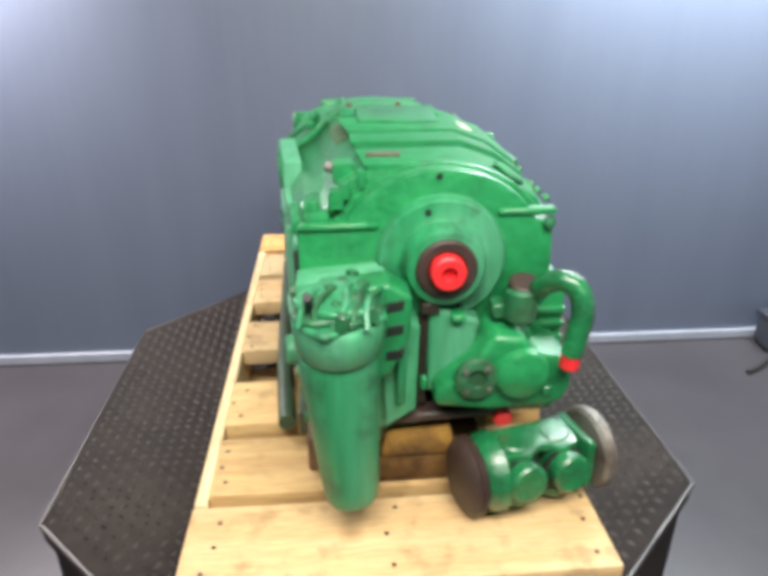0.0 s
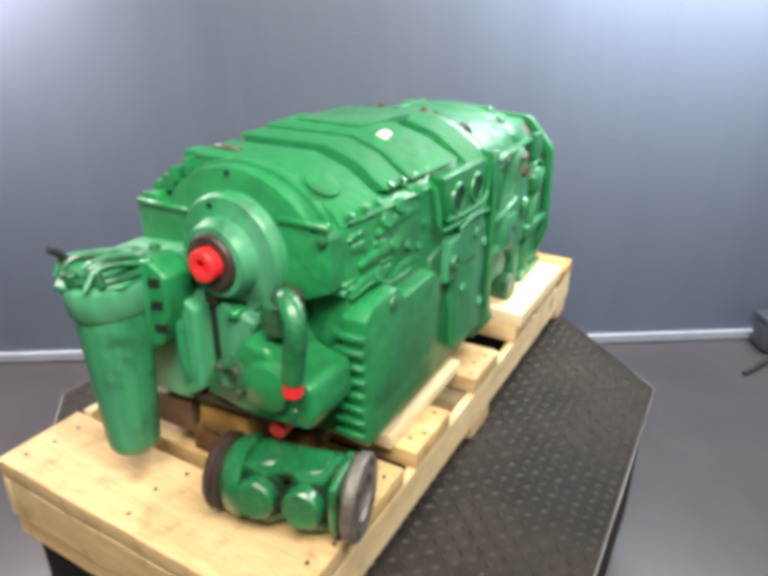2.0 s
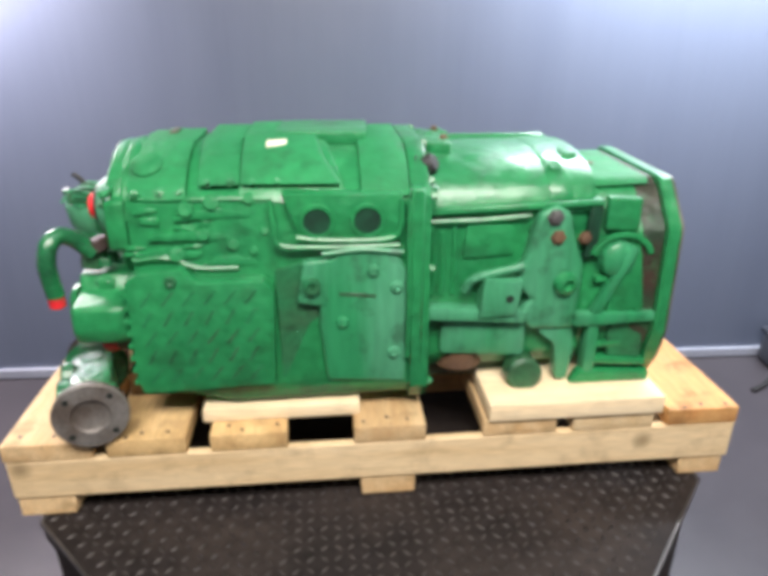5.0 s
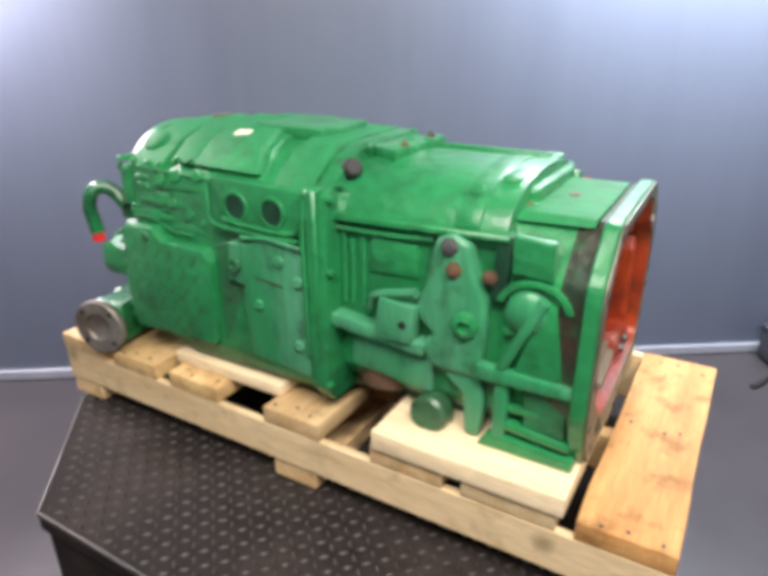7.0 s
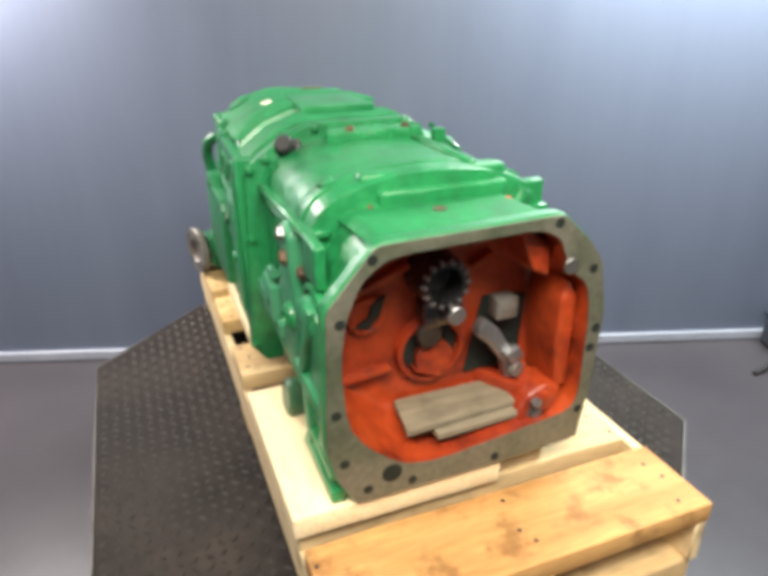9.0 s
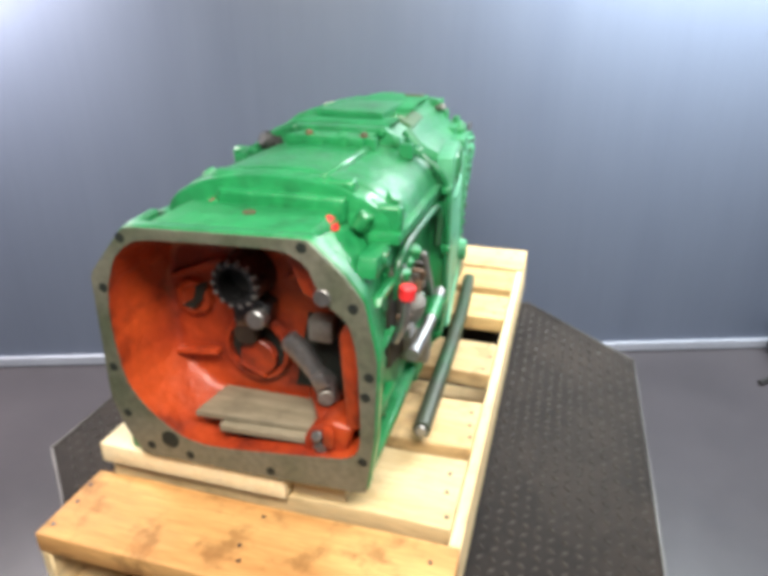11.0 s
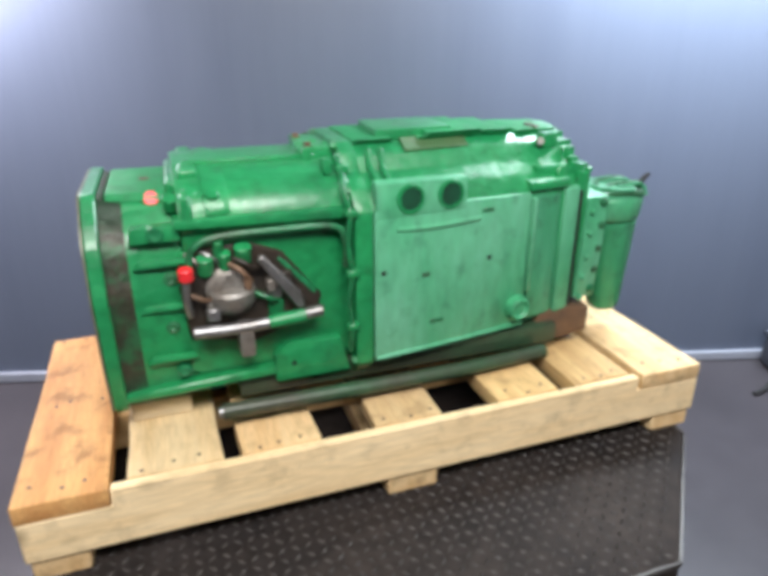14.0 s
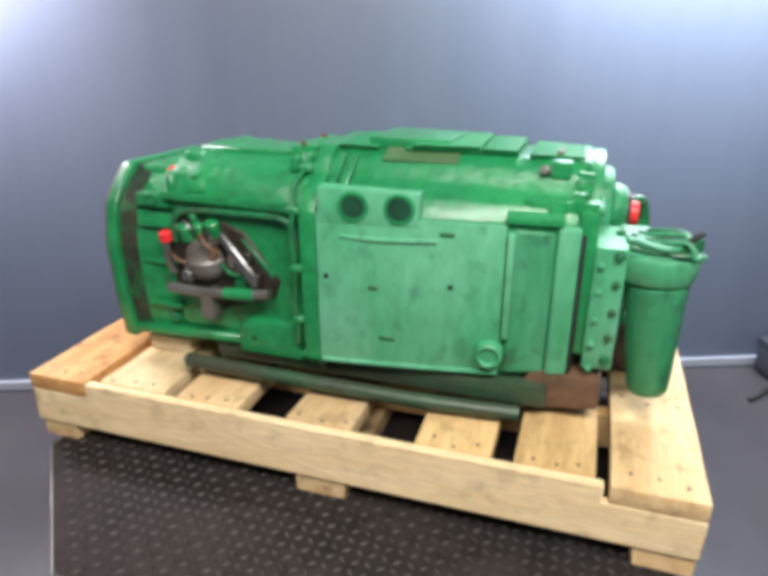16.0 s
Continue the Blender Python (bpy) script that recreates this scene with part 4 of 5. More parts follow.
    part("strut", prism([(0.425, 0.390), (0.445, 0.388), (0.508, 0.525), (0.490, 0.535)], "y", -0.286, -0.262, 0.006, 2), GREEN_WASHED, box_thing)
    part("strut_plate", prism([(0.455, 0.388), (0.540, 0.388), (0.518, 0.515), (0.497, 0.532)], "y", -0.276, -0.262, 0.007, 2), GREEN, box_thing)
    part("upper_plate", prism([(0.438, 0.562), (0.506, 0.558), (0.504, 0.624), (0.436, 0.628)], "y", -0.270, -0.252, 0.005, 3), GREEN, box_thing)
    # dark plate put in for the shade of a low opening
    part("low_window_shade", prism([(0.478, 0.278), (0.556, 0.272), (0.550, 0.360), (0.474, 0.364)], "y", -0.268, -0.25, 0.004), GREEN_DARK, box_thing)
    part("end_upright", prism([(0.425, 0.226), (0.452, 0.226), (0.450, 0.375), (0.425, 0.375)], "y", -0.279, -0.24, 0.008, 2), GREEN_WASHED, box_thing)
    part("cross_strip", prism([(0.44, 0.268), (0.565, 0.258), (0.565, 0.272), (0.44, 0.284)], "y", -0.277, -0.25, 0.004, 2), GREEN, box_thing)
    part("lower_foot", prism([(0.40, 0.222), (0.575, 0.222), (0.575, 0.246), (0.42, 0.255)], "y", -0.280, -0.255, 0.006, 2), GREEN, box_thing)
    part("starter_boss", lathe([(0, 0.040), (0.018, 0.037), (0.026, 0.028), (0.028, 0)], (0.470, -0.258, 0.500), (0.15, -1, 0.0), 24), GREEN_WASHED, box_thing)
    hood = [(0.480 + 0.068 * math.cos(radians(a)), 0.495 + 0.062 * math.sin(radians(a))) for a in range(15, 166, 15)]
    part("hood", prism(hood + [(0.480 + (x - 0.480) * 0.80, 0.495 + (z - 0.495) * 0.80) for x, z in hood[::-1]], "y", -0.272, -0.258, 0.004, 2), GREEN, box_thing)
    # dark sheet put in for the shade in the gap beside the bracket
    part("web_pocket_shade", prism([(0.402, 0.50), (0.430, 0.50), (0.432, 0.622), (0.408, 0.618)], "y", -0.262, -0.246, 0.003), POCKET, box_thing)
    part("low_bearing", disc((0.30, -0.235, 0.245), (0, -1, 0.1), 0.038, 0.05, 22), GREEN_DARK, box_thing)
    part("drain_bowl", disc((0.17, -0.20, 0.245), (0, 0, 1), 0.055, 0.06, 22), RUST, box_thing)


def build_far_side(box_thing):
    """Side with the big dusty cover plate, the control valve and its linkage."""
    bm = loft([(0.050, [(0.170, 0.268), (0.190, 0.268), (0.190, 0.605), (0.170, 0.605)]), (-0.335, [(0.130, 0.275), (0.150, 0.275), (0.150, 0.600), (0.130, 0.600)])], 0.005, 2)
    plate = part("side_cover", bm, GREEN_DUSTY, box_thing, "chalky green cover plate")

    def y_at(x):
        return 0.190 + (x - 0.05) * 0.104
    boss = part("pocket_boss", loft([(0.045, [(0.15, 0.585), (0.191, 0.585), (0.188, 0.660), (0.15, 0.660)]), (-0.165, [(0.13, 0.585), (0.170, 0.585), (0.166, 0.655), (0.13, 0.655)])],
                                    0.006, 2), GREEN_DUSTY, box_thing)
    # each pocket's inside is a flat disc coloured as its shade
    for x in (-0.030, -0.124):
        part("pocket_shade", disc((x, y_at(x) + 0.0005, 0.622), (-0.1, 1, 0), 0.024, 0.002, 22), POCKET, boss)
        part("pocket_rim", lathe([(0, 0.032), (0.005, 0.030), (0.005, 0.024), (0, 0.024)], (x, y_at(x), 0.622), (-0.1, 1, 0), 24), GREEN, boss)
    for x, z in ((0.030, 0.47), (-0.23, 0.465)):
        part("bolt_hole_shade", disc((x, y_at(x) - 0.0002, z), (-0.1, 1, 0), 0.006, 0.0015, 10), HOLE, plate)
    for x, z, w in ((-0.22, 0.575, 0.030), (-0.10, 0.335, 0.035), (-0.07, 0.45, 0.020)):
        part("cast_mark", loft([(x + w / 2, [(y_at(x) - 0.004, z - 0.006), (y_at(x + w / 2) + 0.0012, z - 0.005), (y_at(x + w / 2) + 0.0012, z + 0.005), (y_at(x) - 0.004, z + 0.006)]),
                                (x - w / 2, [(y_at(x) - 0.006, z - 0.006), (y_at(x - w / 2) + 0.0012, z - 0.005), (y_at(x - w / 2) + 0.0012, z + 0.005), (y_at(x) - 0.006, z + 0.006)])], 0.001),
             GREEN_DARK, plate)
    part("lower_bead", tube([(0.045, 0.188, 0.272), (-0.15, 0.168, 0.274), (-0.335, 0.149, 0.280)], 0.006, 8), GREEN_DUSTY, plate)
    part("upper_bead", tube([(0.0, 0.182, 0.560), (-0.08, 0.176, 0.556), (-0.20, 0.163, 0.560)], 0.006, 8), GREEN_DUSTY, plate)
    part("drain_boss", lathe([(0, 0.032), (0.022, 0.028), (0.026, 0.022), (0.018, 0.016), (0.018, 0)], (-0.315, y_at(-0.315) - 0.004, 0.325), (-0.1, 1, 0), 22), GREEN_DUSTY, plate)
    part("end_column", loft([(-0.345, [(0.10, 0.275), (0.140, 0.275), (0.142, 0.592), (0.10, 0.605)]), (-0.428, [(0.10, 0.285), (0.130, 0.285), (0.132, 0.592), (0.10, 0.605)])], 0.009, 3),
         GREEN_WASHED, box_thing)
    part("end_column", loft([(-0.430, [(0.10, 0.285), (0.138, 0.285), (0.141, 0.600), (0.10, 0.610)]), (-0.474, [(0.10, 0.290), (0.133, 0.290), (0.136, 0.600), (0.10, 0.610)])], 0.008, 2),
         GREEN_DUSTY, box_thing)
    # near-black strip puts shade between the end column and the adapter
    part("crevice_shade", loft([(-0.474, [(0.11, 0.300), (0.1345, 0.300), (0.1375, 0.590), (0.11, 0.590)]), (-0.482, [(0.11, 0.300), (0.1325, 0.300), (0.1355, 0.590), (0.11, 0.590)])], 0.001),
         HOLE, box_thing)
    part("column_ledge", loft([(-0.330, [(0.10, 0.604), (0.152, 0.604), (0.150, 0.624), (0.10, 0.628)]), (-0.440, [(0.10, 0.604), (0.141, 0.604), (0.139, 0.624), (0.10, 0.628)])], 0.005, 2),
         GREEN, box_thing)
    part("column_rib", loft([(-0.338, [(0.12, 0.36), (0.156, 0.36), (0.158, 0.585), (0.12, 0.59)]), (-0.352, [(0.12, 0.36), (0.150, 0.36), (0.152, 0.585), (0.12, 0.59)])], 0.004, 2),
         GREEN_DUSTY, box_thing)
    part("end_step", box(-0.50, -0.36, 0.08, 0.118, 0.615, 0.650, 0.006, 2), GREEN, box_thing)
    part("corner_boss", disc((-0.42, 0.100, 0.632), (-0.2, 1, 0.1), 0.017, 0.026, 18), GREEN, box_thing)
    part("lift_eye", disc((-0.400, 0.056, 0.692), (0.5, 1, 0.3), 0.009, 0.030, 12), DULL_STEEL, box_thing)
    # ledge and webs of the fore case
    part("ledge", prism([(0.085, 0.592), (0.43, 0.600), (0.43, 0.618), (0.085, 0.614)], "y", 0.12, 0.174, 0.005, 2), GREEN, box_thing)
    part("web", box(0.395, 0.415, 0.10, 0.172, 0.60, 0.66, 0.005), GREEN, box_thing)
    shelf = part("fore_ledge", prism([(0.42, 0.575), (0.515, 0.575), (0.505, 0.607), (0.42, 0.607)], "y", 0.128, 0.160, 0.006, 2), GREEN, box_thing)
    part("plug", lathe([(0, 0.016), (0.007, 0.014), (0.007, 0.007), (0.002, 0)], (0.465, 0.159, 0.594), (0, 1, 0), 16), GREEN_DARK, shelf)
    part("low_boss", prism([(0.10, 0.245), (0.265, 0.245), (0.265, 0.31), (0.235, 0.335), (0.12, 0.33)], "y", 0.09, 0.170, 0.008, 2), GREEN, box_thing)
    part("low_rib", prism([(0.26, 0.262), (0.57, 0.250), (0.57, 0.270), (0.26, 0.285)], "y", 0.135, 0.168, 0.005), GREEN, box_thing)
    for z in (0.33, 0.44, 0.53):
        part("bell_rib", prism([(0.415, z), (0.512, z - 0.002), (0.500, z + 0.013), (0.415, z + 0.012)], "y", 0.150, 0.166, 0.005, 2), GREEN, box_thing)
    part("deep_pad", box(0.37, 0.43, 0.09, 0.150, 0.29, 0.55, 0.008, 2), GREEN, box_thing)
    part("bolt_hole_shade", disc((0.225, 0.1695, 0.285), (0, 1, 0), 0.006, 0.0015, 10), HOLE, box_thing)
    # flat dark brown sheet puts in the recess round the valve and its shade
    part("valve_recess_shade", prism([(0.425, 0.37), (0.30, 0.345), (0.17, 0.385), (0.155, 0.43), (0.235, 0.535), (0.30, 0.560), (0.41, 0.555), (0.435, 0.48)], "y", 0.145, 0.1585, 0.004), BARE,
         box_thing, "flat dark brown sheet for the shaded recess round the valve")
    part("hose", tube([(0.412, 0.162, 0.50), (0.405, 0.165, 0.555), (0.36, 0.168, 0.578), (0.24, 0.170, 0.582), (0.13, 0.172, 0.578), (0.106, 0.174, 0.545), (0.106, 0.172, 0.49)], 0.0075),
         GREEN_DARK, box_thing)
    # control valve with its bowl, caps, lever and rod
    valve = part("control_valve", lathe([(0, 0), (0, 0.026), (0.010, 0.042), (0.030, 0.050), (0.052, 0.050), (0.058, 0.044), (0.058, 0)], (0.338, 0.142, 0.418), (0, 0.15, 1), 18),
                 DULL_STEEL, box_thing, "bare grimy valve body")
    part("valve_bowl", lathe([(0, 0), (0.0, 0.044), (0.02, 0.050), (0.044, 0.047), (0.052, 0.034), (0.054, 0.020), (0.048, 0)], (0.340, 0.121, 0.465), (0, 1, 0.1), 20), DULL_STEEL, valve)
    rng = random.Random(17)
    for k in range(22):
        x, z = rng.uniform(0.185, 0.405), rng.uniform(0.405, 0.545)
        if z > 0.43 + (x - 0.165) * 0.9:
            continue
        mat = (BARE, DULL_STEEL, GREEN_WET, RUST, STEEL)[k % 5]
        w, h, y = rng.uniform(0.006, 0.016), rng.uniform(0.006, 0.018), 0.165 + rng.uniform(0, 0.022)
        if k % 3:
            part("fitting", box(x - w, x + w, 0.15, y, z - h, z + h, 0.003, 1), mat, valve)
        else:
            part("fitting", tube([(x - w, y - 0.012, z - h), (x, y, z), (x + 0.012, y, z + h), (x + 0.03, y - 0.014, z + 1.6 * h)], 0.005, 8, 3), mat, valve)
    for x, z, r in ((0.382, 0.505, 0.016), (0.345, 0.51, 0.012), (0.310, 0.52, 0.017), (0.355, 0.535, 0.010)):
        part("valve_cap", disc((x, 0.155, z), (0, 0.35, 1), r, 0.040, 16), GREEN, valve)
    part("lever", prism([(0.288, 0.530), (0.275, 0.540), (0.205, 0.452), (0.195, 0.420), (0.212, 0.415)], "y", 0.172, 0.186, 0.004), STEEL, valve, "bare steel lever")
    part("lever", prism([(0.248, 0.520), (0.238, 0.526), (0.165, 0.445), (0.172, 0.430)], "y", 0.150, 0.160, 0.003), GREEN_DARK, valve)
    part("control_rod", tube([(0.418, 0.195, 0.400), (0.34, 0.196, 0.398), (0.26, 0.196, 0.402), (0.165, 0.192, 0.410)], 0.012, 14), STEEL, valve, "chrome control rod")
    part("rod_sleeve", disc((0.275, 0.196, 0.4015), (-1, 0, 0.06), 0.014, 0.075, 16), GREEN, valve)
    part("rod_yoke", box(0.305, 0.335, 0.150, 0.205, 0.335, 0.398, 0.006, 2), DULL_STEEL, valve)
    part("breather", tube([(0.420, 0.165, 0.425), (0.424, 0.180, 0.460), (0.421, 0.184, 0.505)], 0.008), STEEL, box_thing)
    part("breather_cap", disc((0.420, 0.184, 0.506), (0, 0.1, 1), 0.0145, 0.024, 16), RED_CAP, box_thing, "red plastic breather cap")
    part("port_stub", disc((0.463, 0.045, 0.622), (0, 0.85, 0.5), 0.018, 0.018, 16), GREEN_DARK, box_thing)
    part("port_cap", disc((0.463, 0.060, 0.631), (0, 0.85, 0.5), 0.0155, 0.020, 16), RED_CAP, box_thing, "red plastic port cap")
    part("port_ring", lathe([(0, 0.015), (0.006, 0.013), (0.006, 0.008), (0.001, 0.007), (0.001, 0)], (0.500, 0.070, 0.632), (0, 0.8, 0.6), 16), GREEN_DARK, box_thing)
    # thin pipe clipped along the joint of the castings
    run = [(0.104, 0.182, 0.300), (0.100, 0.189, 0.360), (0.107, 0.190, 0.420), (0.099, 0.191, 0.480), (0.106, 0.191, 0.545), (0.100, 0.188, 0.605), (0.107, 0.166, 0.648),
           (0.099, 0.122, 0.680), (0.104, 0.100, 0.705)]
    pipe = part("joint_pipe", tube(run, 0.0060, 8, 4), GREEN_WET, box_thing)
    for x, y, z in run[1::2]:
        part("pipe_clip", box(x - 0.015, x + 0.011, y - 0.012, y + 0.008, z - 0.008, z + 0.008, 0.003, 1), GREEN, pipe)
    # pipe along the foot of the case
    part("oil_pipe", tube([(0.383, 0.208, 0.222), (0.20, 0.203, 0.216), (0.0, 0.198, 0.211), (-0.20, 0.19, 0.207), (-0.39, 0.175, 0.206)], 0.017, 14), GRIME, box_thing,
         "grimy oil pipe")
    part("pipe_end", disc((0.380, 0.208, 0.222), (1, 0.02, 0), 0.012, 0.012, 14), STEEL, box_thing)
    part("pipe_bracket", prism([(-0.375, 0.195), (-0.545, 0.215), (-0.545, 0.285), (-0.40, 0.295)], "y", 0.02, 0.13, 0.008, 2), RUST, box_thing)
    part("sump", box(-0.44, 0.34, -0.20, 0.15, 0.2105, 0.262, 0.008, 2), GRIME, box_thing)


def build_top(box_thing):
    """Fittings on top of both castings."""
    part("breather_plug", lathe([(0, 0.028), (0.014, 0.028), (0.017, 0.020), (0.034, 0.019), (0.040, 0.014), (0.040, 0)], (0.075, -0.195, 0.672), (0.75, -0.5, 0.45), 18), BLACK, box_thing)
    part("shoulder_boss", disc((0.095, -0.225, 0.618), (0.3, -0.8, 0.3), 0.026, 0.025, 20), GREEN, box_thing)
    part("shoulder_pad", prism([(0.092, -0.12), (0.15, -0.14), (0.165, 0.03), (0.092, 0.04)], "z", 0.685, 0.712, 0.006, 2), GREEN, box_thing)
    part("bolt", hexbolt((0.143, 0.025, 0.712), (0, 0, 1), 0.007, 0.008), RUST, box_thing)
    part("bolt", hexbolt((0.143, -0.09, 0.712), (0, 0, 1), 0.007, 0.008), RUST, box_thing)
    part("fore_ridge", prism([(0.372, -0.165), (0.405, -0.165), (0.412, 0.095), (0.372, 0.09)], "z", 0.64, 0.694, 0.010, 3), GREEN, box_thing)
    part("fore_step", prism([(0.40, -0.15), (0.432, -0.14), (0.436, 0.085), (0.40, 0.088)], "z", 0.63, 0.672, 0.008, 3), GREEN, box_thing)
    part("bell_roof", loft([(0.40, [(-0.21, 0.632), (0.085, 0.634), (0.070, 0.650), (-0.19, 0.647)]), (0.546, [(-0.205, 0.636), (0.075, 0.638), (0.070, 0.654), (-0.19, 0.648)])],
                           0.006, 2), GREEN_DULLED, box_thing)
    part("roof_band", loft([(0.548, [(-0.200, 0.634), (0.073, 0.636), (0.068, 0.651), (-0.188, 0.645)]), (0.559, [(-0.200, 0.636), (0.075, 0.640), (0.070, 0.653), (-0.188, 0.646)])], 0.003, 2),
         BAND, box_thing, "dark dirty strip of roof behind the flange")
    part("port_plug", lathe([(0, 0.026), (0.006, 0.025), (0.006, 0.018), (0.002, 0.016), (0.002, 0)], (0.414, -0.168, 0.632), (0, -0.65, 0.75), 20), RUST, box_thing)
    part("fore_collar", loft([(0.325, grown(FORE[5:20], 1.02, (-0.045, 0.60)) + grown(FORE[5:20], 0.95, (-0.045, 0.60))[::-1]),
                              (0.372, grown(FORE[5:20], 1.03, (-0.045, 0.60)) + grown(FORE[5:20], 0.95, (-0.045, 0.60))[::-1])], 0.005, 2), GREEN, box_thing)
    for x, y, z in ((0.395, 0.115, 0.655), (0.355, 0.130, 0.655), (0.43, 0.105, 0.645), (0.345, -0.19, 0.672)):
        part("boss", disc((x, y, z - 0.02), (0, 0.5 if y > 0 else -0.5, 0.8), 0.014, 0.030, 14), GREEN, box_thing)
    part("port_pad", disc((0.414, -0.155, 0.615), (0, -0.65, 0.75), 0.036, 0.022, 22), GREEN, box_thing)
    part("port_plug", lathe([(0, 0.012), (0.005, 0.011), (0.005, 0.006), (0.001, 0)], (0.475, -0.06, 0.646), (0, 0, 1), 14), RUST, box_thing)
    part("crest_rib", prism([(0.10, 0.03), (0.40, 0.03), (0.40, 0.045), (0.10, 0.045)], "z", 0.66, 0.700, 0.004), GREEN, box_thing)


def build_casting_detail(box_thing):
    """Bolt rows, seams, lugs and pads that break up both castings."""
    rng = random.Random(57)
    # bolts along the roof covers' feet
    for x in (-0.445, -0.40, -0.365):
        part("bolt", hexbolt((x, -0.262, 0.652), (0, -0.8, 0.6), 0.0065, 0.008), GREEN, box_thing)
    for x in (-0.315, -0.275, -0.235, -0.19, -0.145):
        part("bolt", hexbolt((x, -0.252 - 0.03 * (x + 0.3), 0.664), (0, -0.75, 0.65), 0.0055, 0.012), GREEN, box_thing)
    # upright beads beside the joint, on the side of the fore case
    for x, top in ((0.100, 0.585), (0.118, 0.560), (0.142, 0.572)):
        part("casting_seam", tube([(x, -0.2465, top), (x + 0.003, -0.249, top - 0.08), (x, -0.248, 0.43)], 0.0055, 8, 4), GREEN, box_thing)
    part("side_pad", prism([(0.160, 0.505), (0.262, 0.510), (0.258, 0.572), (0.165, 0.578)], "y", -0.2525, -0.24, 0.005, 2), GREEN, box_thing)
    part("casting_seam", tube([(0.09, -0.252, 0.582), (0.20, -0.2535, 0.584), (0.29, -0.252, 0.590)], 0.006, 8), GREEN, box_thing)
    # beads and lugs under the pockets
    part("casting_seam", tube([(-0.115, -0.2995, 0.540), (-0.04, -0.3005, 0.548), (0.035, -0.3005, 0.540)], 0.005, 8), GREEN_WASHED, box_thing)
    for x, z in ((-0.02, 0.505), (0.025, 0.47), (-0.08, 0.40), (0.02, 0.33)):
        part("lug", lathe([(0, 0.013), (0.005, 0.011), (0.007, 0.006), (0.003, 0)], (x, -0.2985, z), (0.05, -1, 0), 14), GREEN_WASHED, box_thing)
    part("pocket_lip", tube([(-0.160, -0.296, 0.572), (-0.10, -0.2975, 0.566), (0.005, -0.2975, 0.566), (0.030, -0.2975, 0.585), (0.033, -0.2975, 0.640)], 0.0055, 8), GREEN, box_thing)
    # lifting lugs and lumps where the two roofs meet
    for k in range(12):
        x, y = rng.uniform(0.095, 0.165), rng.uniform(-0.15, 0.10)
        part("cast_lump", box(x, x + rng.uniform(0.010, 0.024), y, y + rng.uniform(0.012, 0.03), 0.67, 0.700 + rng.uniform(0.0, 0.016), 0.004, 2), GREEN, box_thing)
    # ribs that fan down the far shoulder beside the joint
    for k in range(2):
        x = 0.026 - 0.026 * k
        part("shoulder_rib", tube([(x, 0.078, 0.706), (x + 0.004, 0.110, 0.672), (x + 0.002, 0.152, 0.648), (x, 0.176, 0.625)], 0.0065, 8, 5), GREEN, box_thing)
    # webs that stiffen the bell on both sides
    for z0, z1 in ((0.30, 0.34), (0.45, 0.47)):
        part("bell_web", prism([(0.43, z0), (0.505, z0 + 0.004), (0.505, z0 + 0.016), (0.43, z0 + 0.014)], "y", -0.270, -0.254, 0.004, 2), GREEN, box_thing)
    for x, z in ((0.445, 0.30), (0.455, 0.40), (0.448, 0.50)):
        part("lug", lathe([(0, 0.015), (0.006, 0.013), (0.008, 0.007), (0.003, 0)], (x, 0.150, z), (0.05, 1, 0), 14), GREEN_DARK, box_thing)
    # runs of small lumps on the rough upper wall above the sump
    for k in range(16):
        x, z = rng.uniform(-0.46, -0.22), rng.uniform(0.535, 0.63)
        w, h = rng.uniform(0.008, 0.022), rng.uniform(0.003, 0.006)
        part("cast_lump", prism([(x - w, z - h), (x + w, z - h + rng.uniform(-0.004, 0.004)), (x + w, z + h), (x - w, z + h)], "y", -0.2655 - 0.007 * min(1, (x + 0.465) / 0.165) - rng.uniform(0, 0.003), -0.25, 0.002), GREEN, box_thing)


def build_gearbox():
    gearbox = thing("gearbox", PLATE, "large green-painted cast gearbox with a red-lined bell housing on a pallet", "gearbox")
    build_case(gearbox)
    build_bell(gearbox)
    build_rear(gearbox)
    build_filter(gearbox)
    build_pump(gearbox)
    build_near_side(gearbox)
    build_far_side(gearbox)
    build_top(gearbox)
    build_casting_detail(gearbox)
    return gearbox


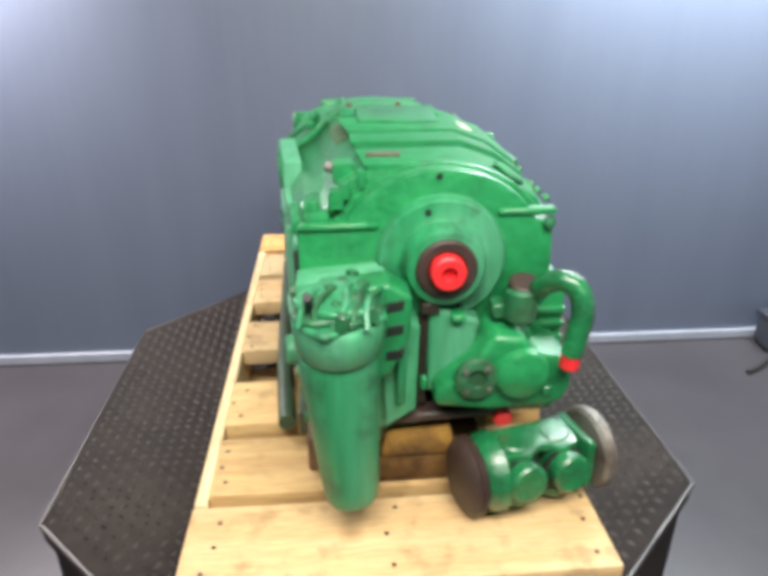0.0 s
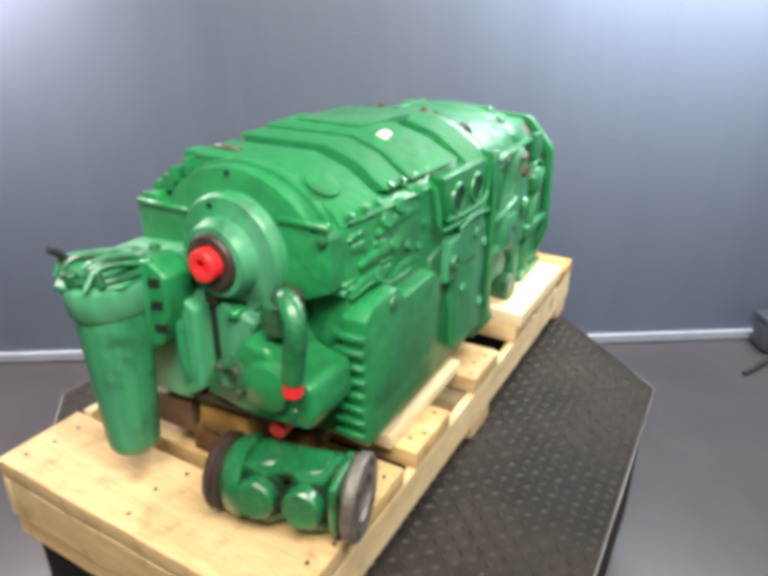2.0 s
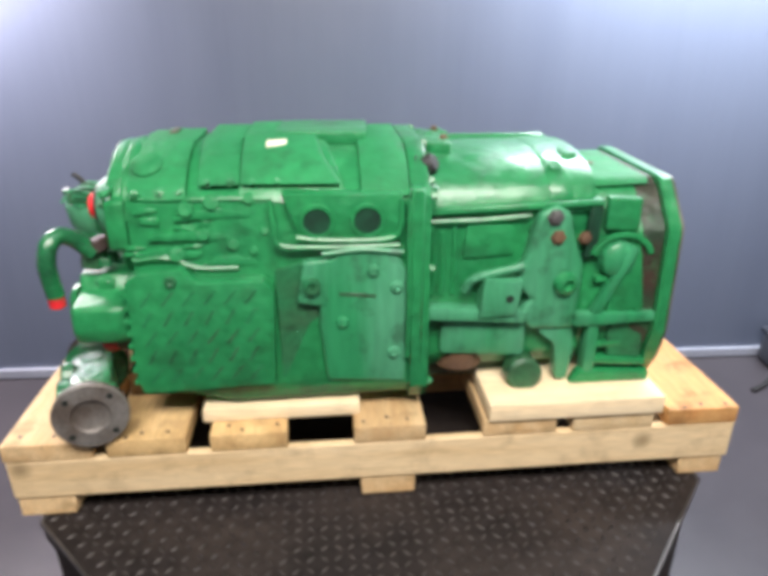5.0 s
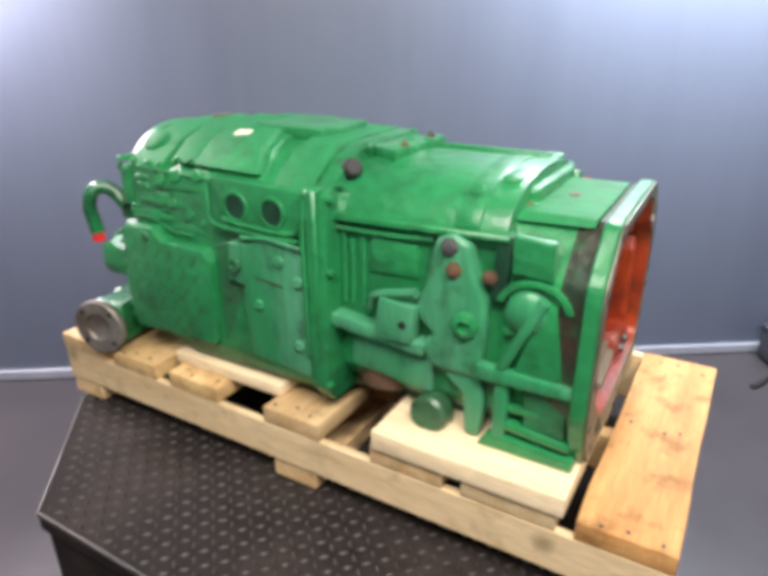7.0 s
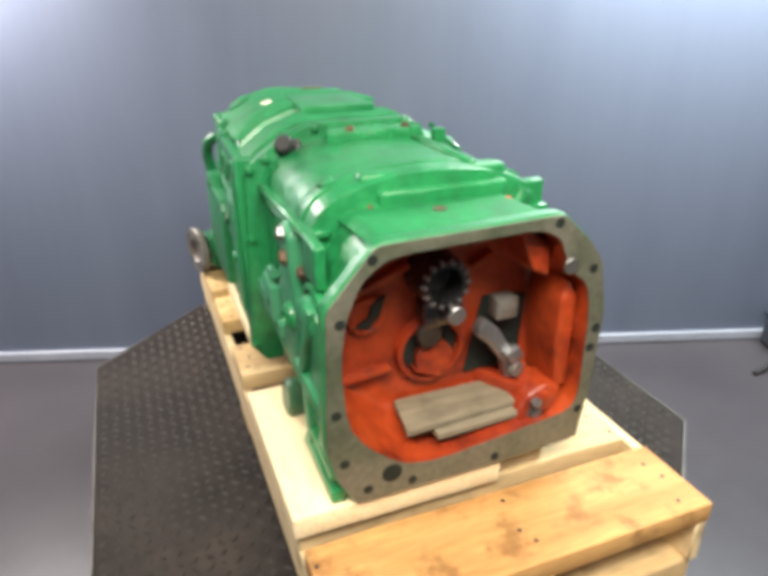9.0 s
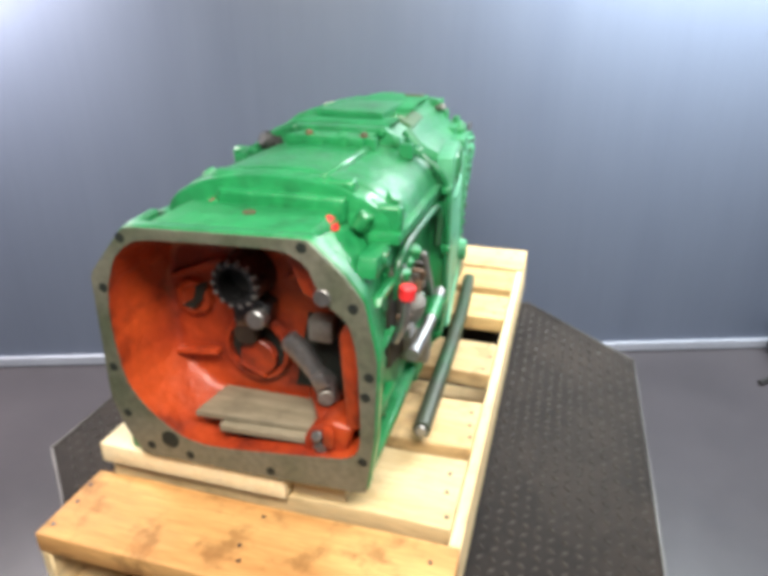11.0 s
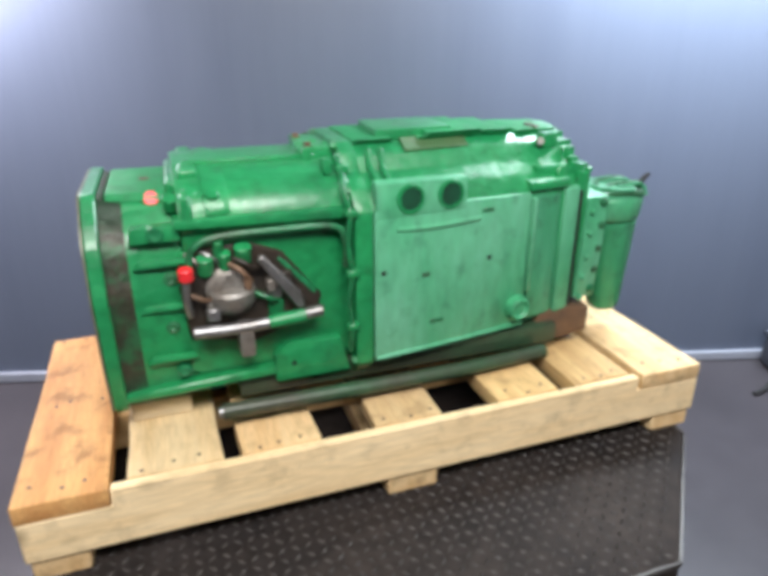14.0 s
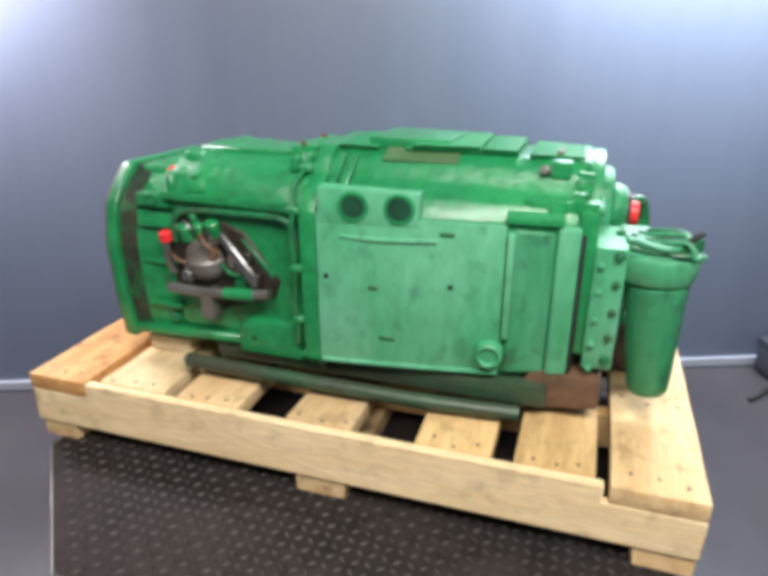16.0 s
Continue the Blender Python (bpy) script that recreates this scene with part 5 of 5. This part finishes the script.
# ---------------------------------------------------------------- universal joint lying on the deck
def build_joint():
    joint = thing("universal_joint", PLATE, "green universal joint with a bare steel flange on the pallet boards", "drive joint")
    x, z = -0.562, 0.250
    flange = part("flange_disc", lathe([(0, 0), (0, 0.030), (0.012, 0.034), (0.014, 0.062), (0.020, 0.068), (0.032, 0.069), (0.036, 0.066), (0.036, 0.036), (0.030, 0.032), (0.026, 0.018),
                                        (0.026, 0)], (x, -0.318, z), (0, -1, 0), 40), DULL_STEEL, joint, "bare machined steel flange")
    for a in (45, 135, 225, 315):
        part("bolt_hole_shade", disc((x + 0.054 * math.cos(radians(a)), -0.3535, z + 0.054 * math.sin(radians(a))), (0, -1, 0), 0.006, 0.0015, 12), HOLE, flange)
    part("yoke", prism([(x - 0.048, z - 0.045), (x + 0.05, z - 0.045), (x + 0.05, z + 0.045), (x - 0.048, z + 0.045)], "y", -0.324, -0.308, 0.010, 2), GREEN_WET, joint)
    for y in (-0.272, -0.196):
        knuckle = part("knuckle", box(x - 0.034, x + 0.040, y - 0.026, y + 0.026, z - 0.036, z + 0.036, 0.010, 2), GREEN_WET, joint)
        part("bearing_cup", lathe([(0, 0.030), (0.020, 0.033), (0.030, 0.032), (0.034, 0.028), (0.034, 0)], (x - 0.030, y, z + 0.004), (-1, 0, 0.12), 26), GREEN_WET, knuckle)
        part("cup_seal", lathe([(0, 0.036), (0.008, 0.0385), (0.010, 0.030), (0.010, 0)], (x - 0.031, y, z + 0.002), (-1, 0, 0.12), 24), HOLE, knuckle)
        part("bearing_cup", disc((x, y, z + 0.034), (0, 0, 1), 0.024, 0.016, 24), GREEN_WET, knuckle)
    for z0, z1 in ((z - 0.058, z - 0.036), (z + 0.030, z + 0.046)):
        part("yoke_arm", prism([(x - 0.030, -0.300), (x + 0.040, -0.310), (x + 0.040, -0.160), (x - 0.030, -0.165), (x - 0.040, -0.205), (x - 0.020, -0.234), (x - 0.040, -0.265)],
                               "z", z0, z1, 0.007, 2), GREEN_WET, joint)
    part("second_yoke", lathe([(0, 0), (0, 0.050), (0.012, 0.062), (0.030, 0.065), (0.036, 0.058), (0.036, 0)], (x, -0.132, z), (0, -1, 0), 30), GREEN_WET, joint)
    part("boot", lathe([(0, 0), (0, 0.044), (0.006, 0.056), (0.014, 0.063), (0.020, 0.056), (0.026, 0.063), (0.032, 0.054), (0.034, 0)], (x, -0.100, z), (0, -1, 0), 30), SEAL, joint,
         "dark greasy rubber boot")
    # it lies a little askew on the boards
    askew = Matrix.Translation((x, -0.335, 0)) @ Matrix.Rotation(radians(14), 4, "Z") @ Matrix.Translation((-x, 0.335, 0))
    for ob in joint.children_recursive:
        ob.data.transform(askew)
    return joint


# ---------------------------------------------------------------- small things in the room
def build_stand():
    """Black foot of some stand or cable by the wall."""
    stand = tagged(new("cable"), "short black cable end lying on the floor by the wall", "cable")
    part("sheath", tube([(1.66, 0.90, 0.012), (1.72, 0.93, 0.016), (1.80, 0.98, 0.035), (1.92, 1.02, 0.040), (2.2, 1.05, 0.012)], 0.010), BLACK, stand)


def build_dark_box():
    # dark box added in place of a shadowy blur at the wall's foot
    case = tagged(new("dark_box"), "low dark box standing in for a shadowy blur against the wall", "case")
    body = part("body", box(1.84, 2.30, 1.06, 1.19, 0.006, 0.150, 0.03, 3), DARK_BOX, case)
    part("top_slab", box(1.835, 2.305, 1.055, 1.195, 0.151, 0.175, 0.01, 2), DARK_BOX, case)
    part("front_block", box(2.0, 2.05, 1.045, 1.06, 0.12, 0.165, 0.004), BLACK, body)


build_room()
build_dark_box()
turntable = build_turntable()
pallet = build_pallet()
blocks = build_blocks()
gearbox = build_gearbox()
joint = build_joint()
build_stand()


def motions():
    """All that stands on the turntable goes round with it, clockwise from above."""
    steps = list(TURNS)
    for a, b in zip(TURNS, TURNS[1:]):
        k = round((b[0] - a[0]) / 0.5)
        steps += [(a[0] + (b[0] - a[0]) * i / k, a[1] + (b[1] - a[1]) * i / k) for i in range(1, k)]
    steps.sort()
    for ob in (turntable, pallet, gearbox, joint, *blocks):
        z = ob.location.z
        walk(ob, [(t, pose(0, 0, z, 0, 0, turn)) for t, turn in steps])


motions()
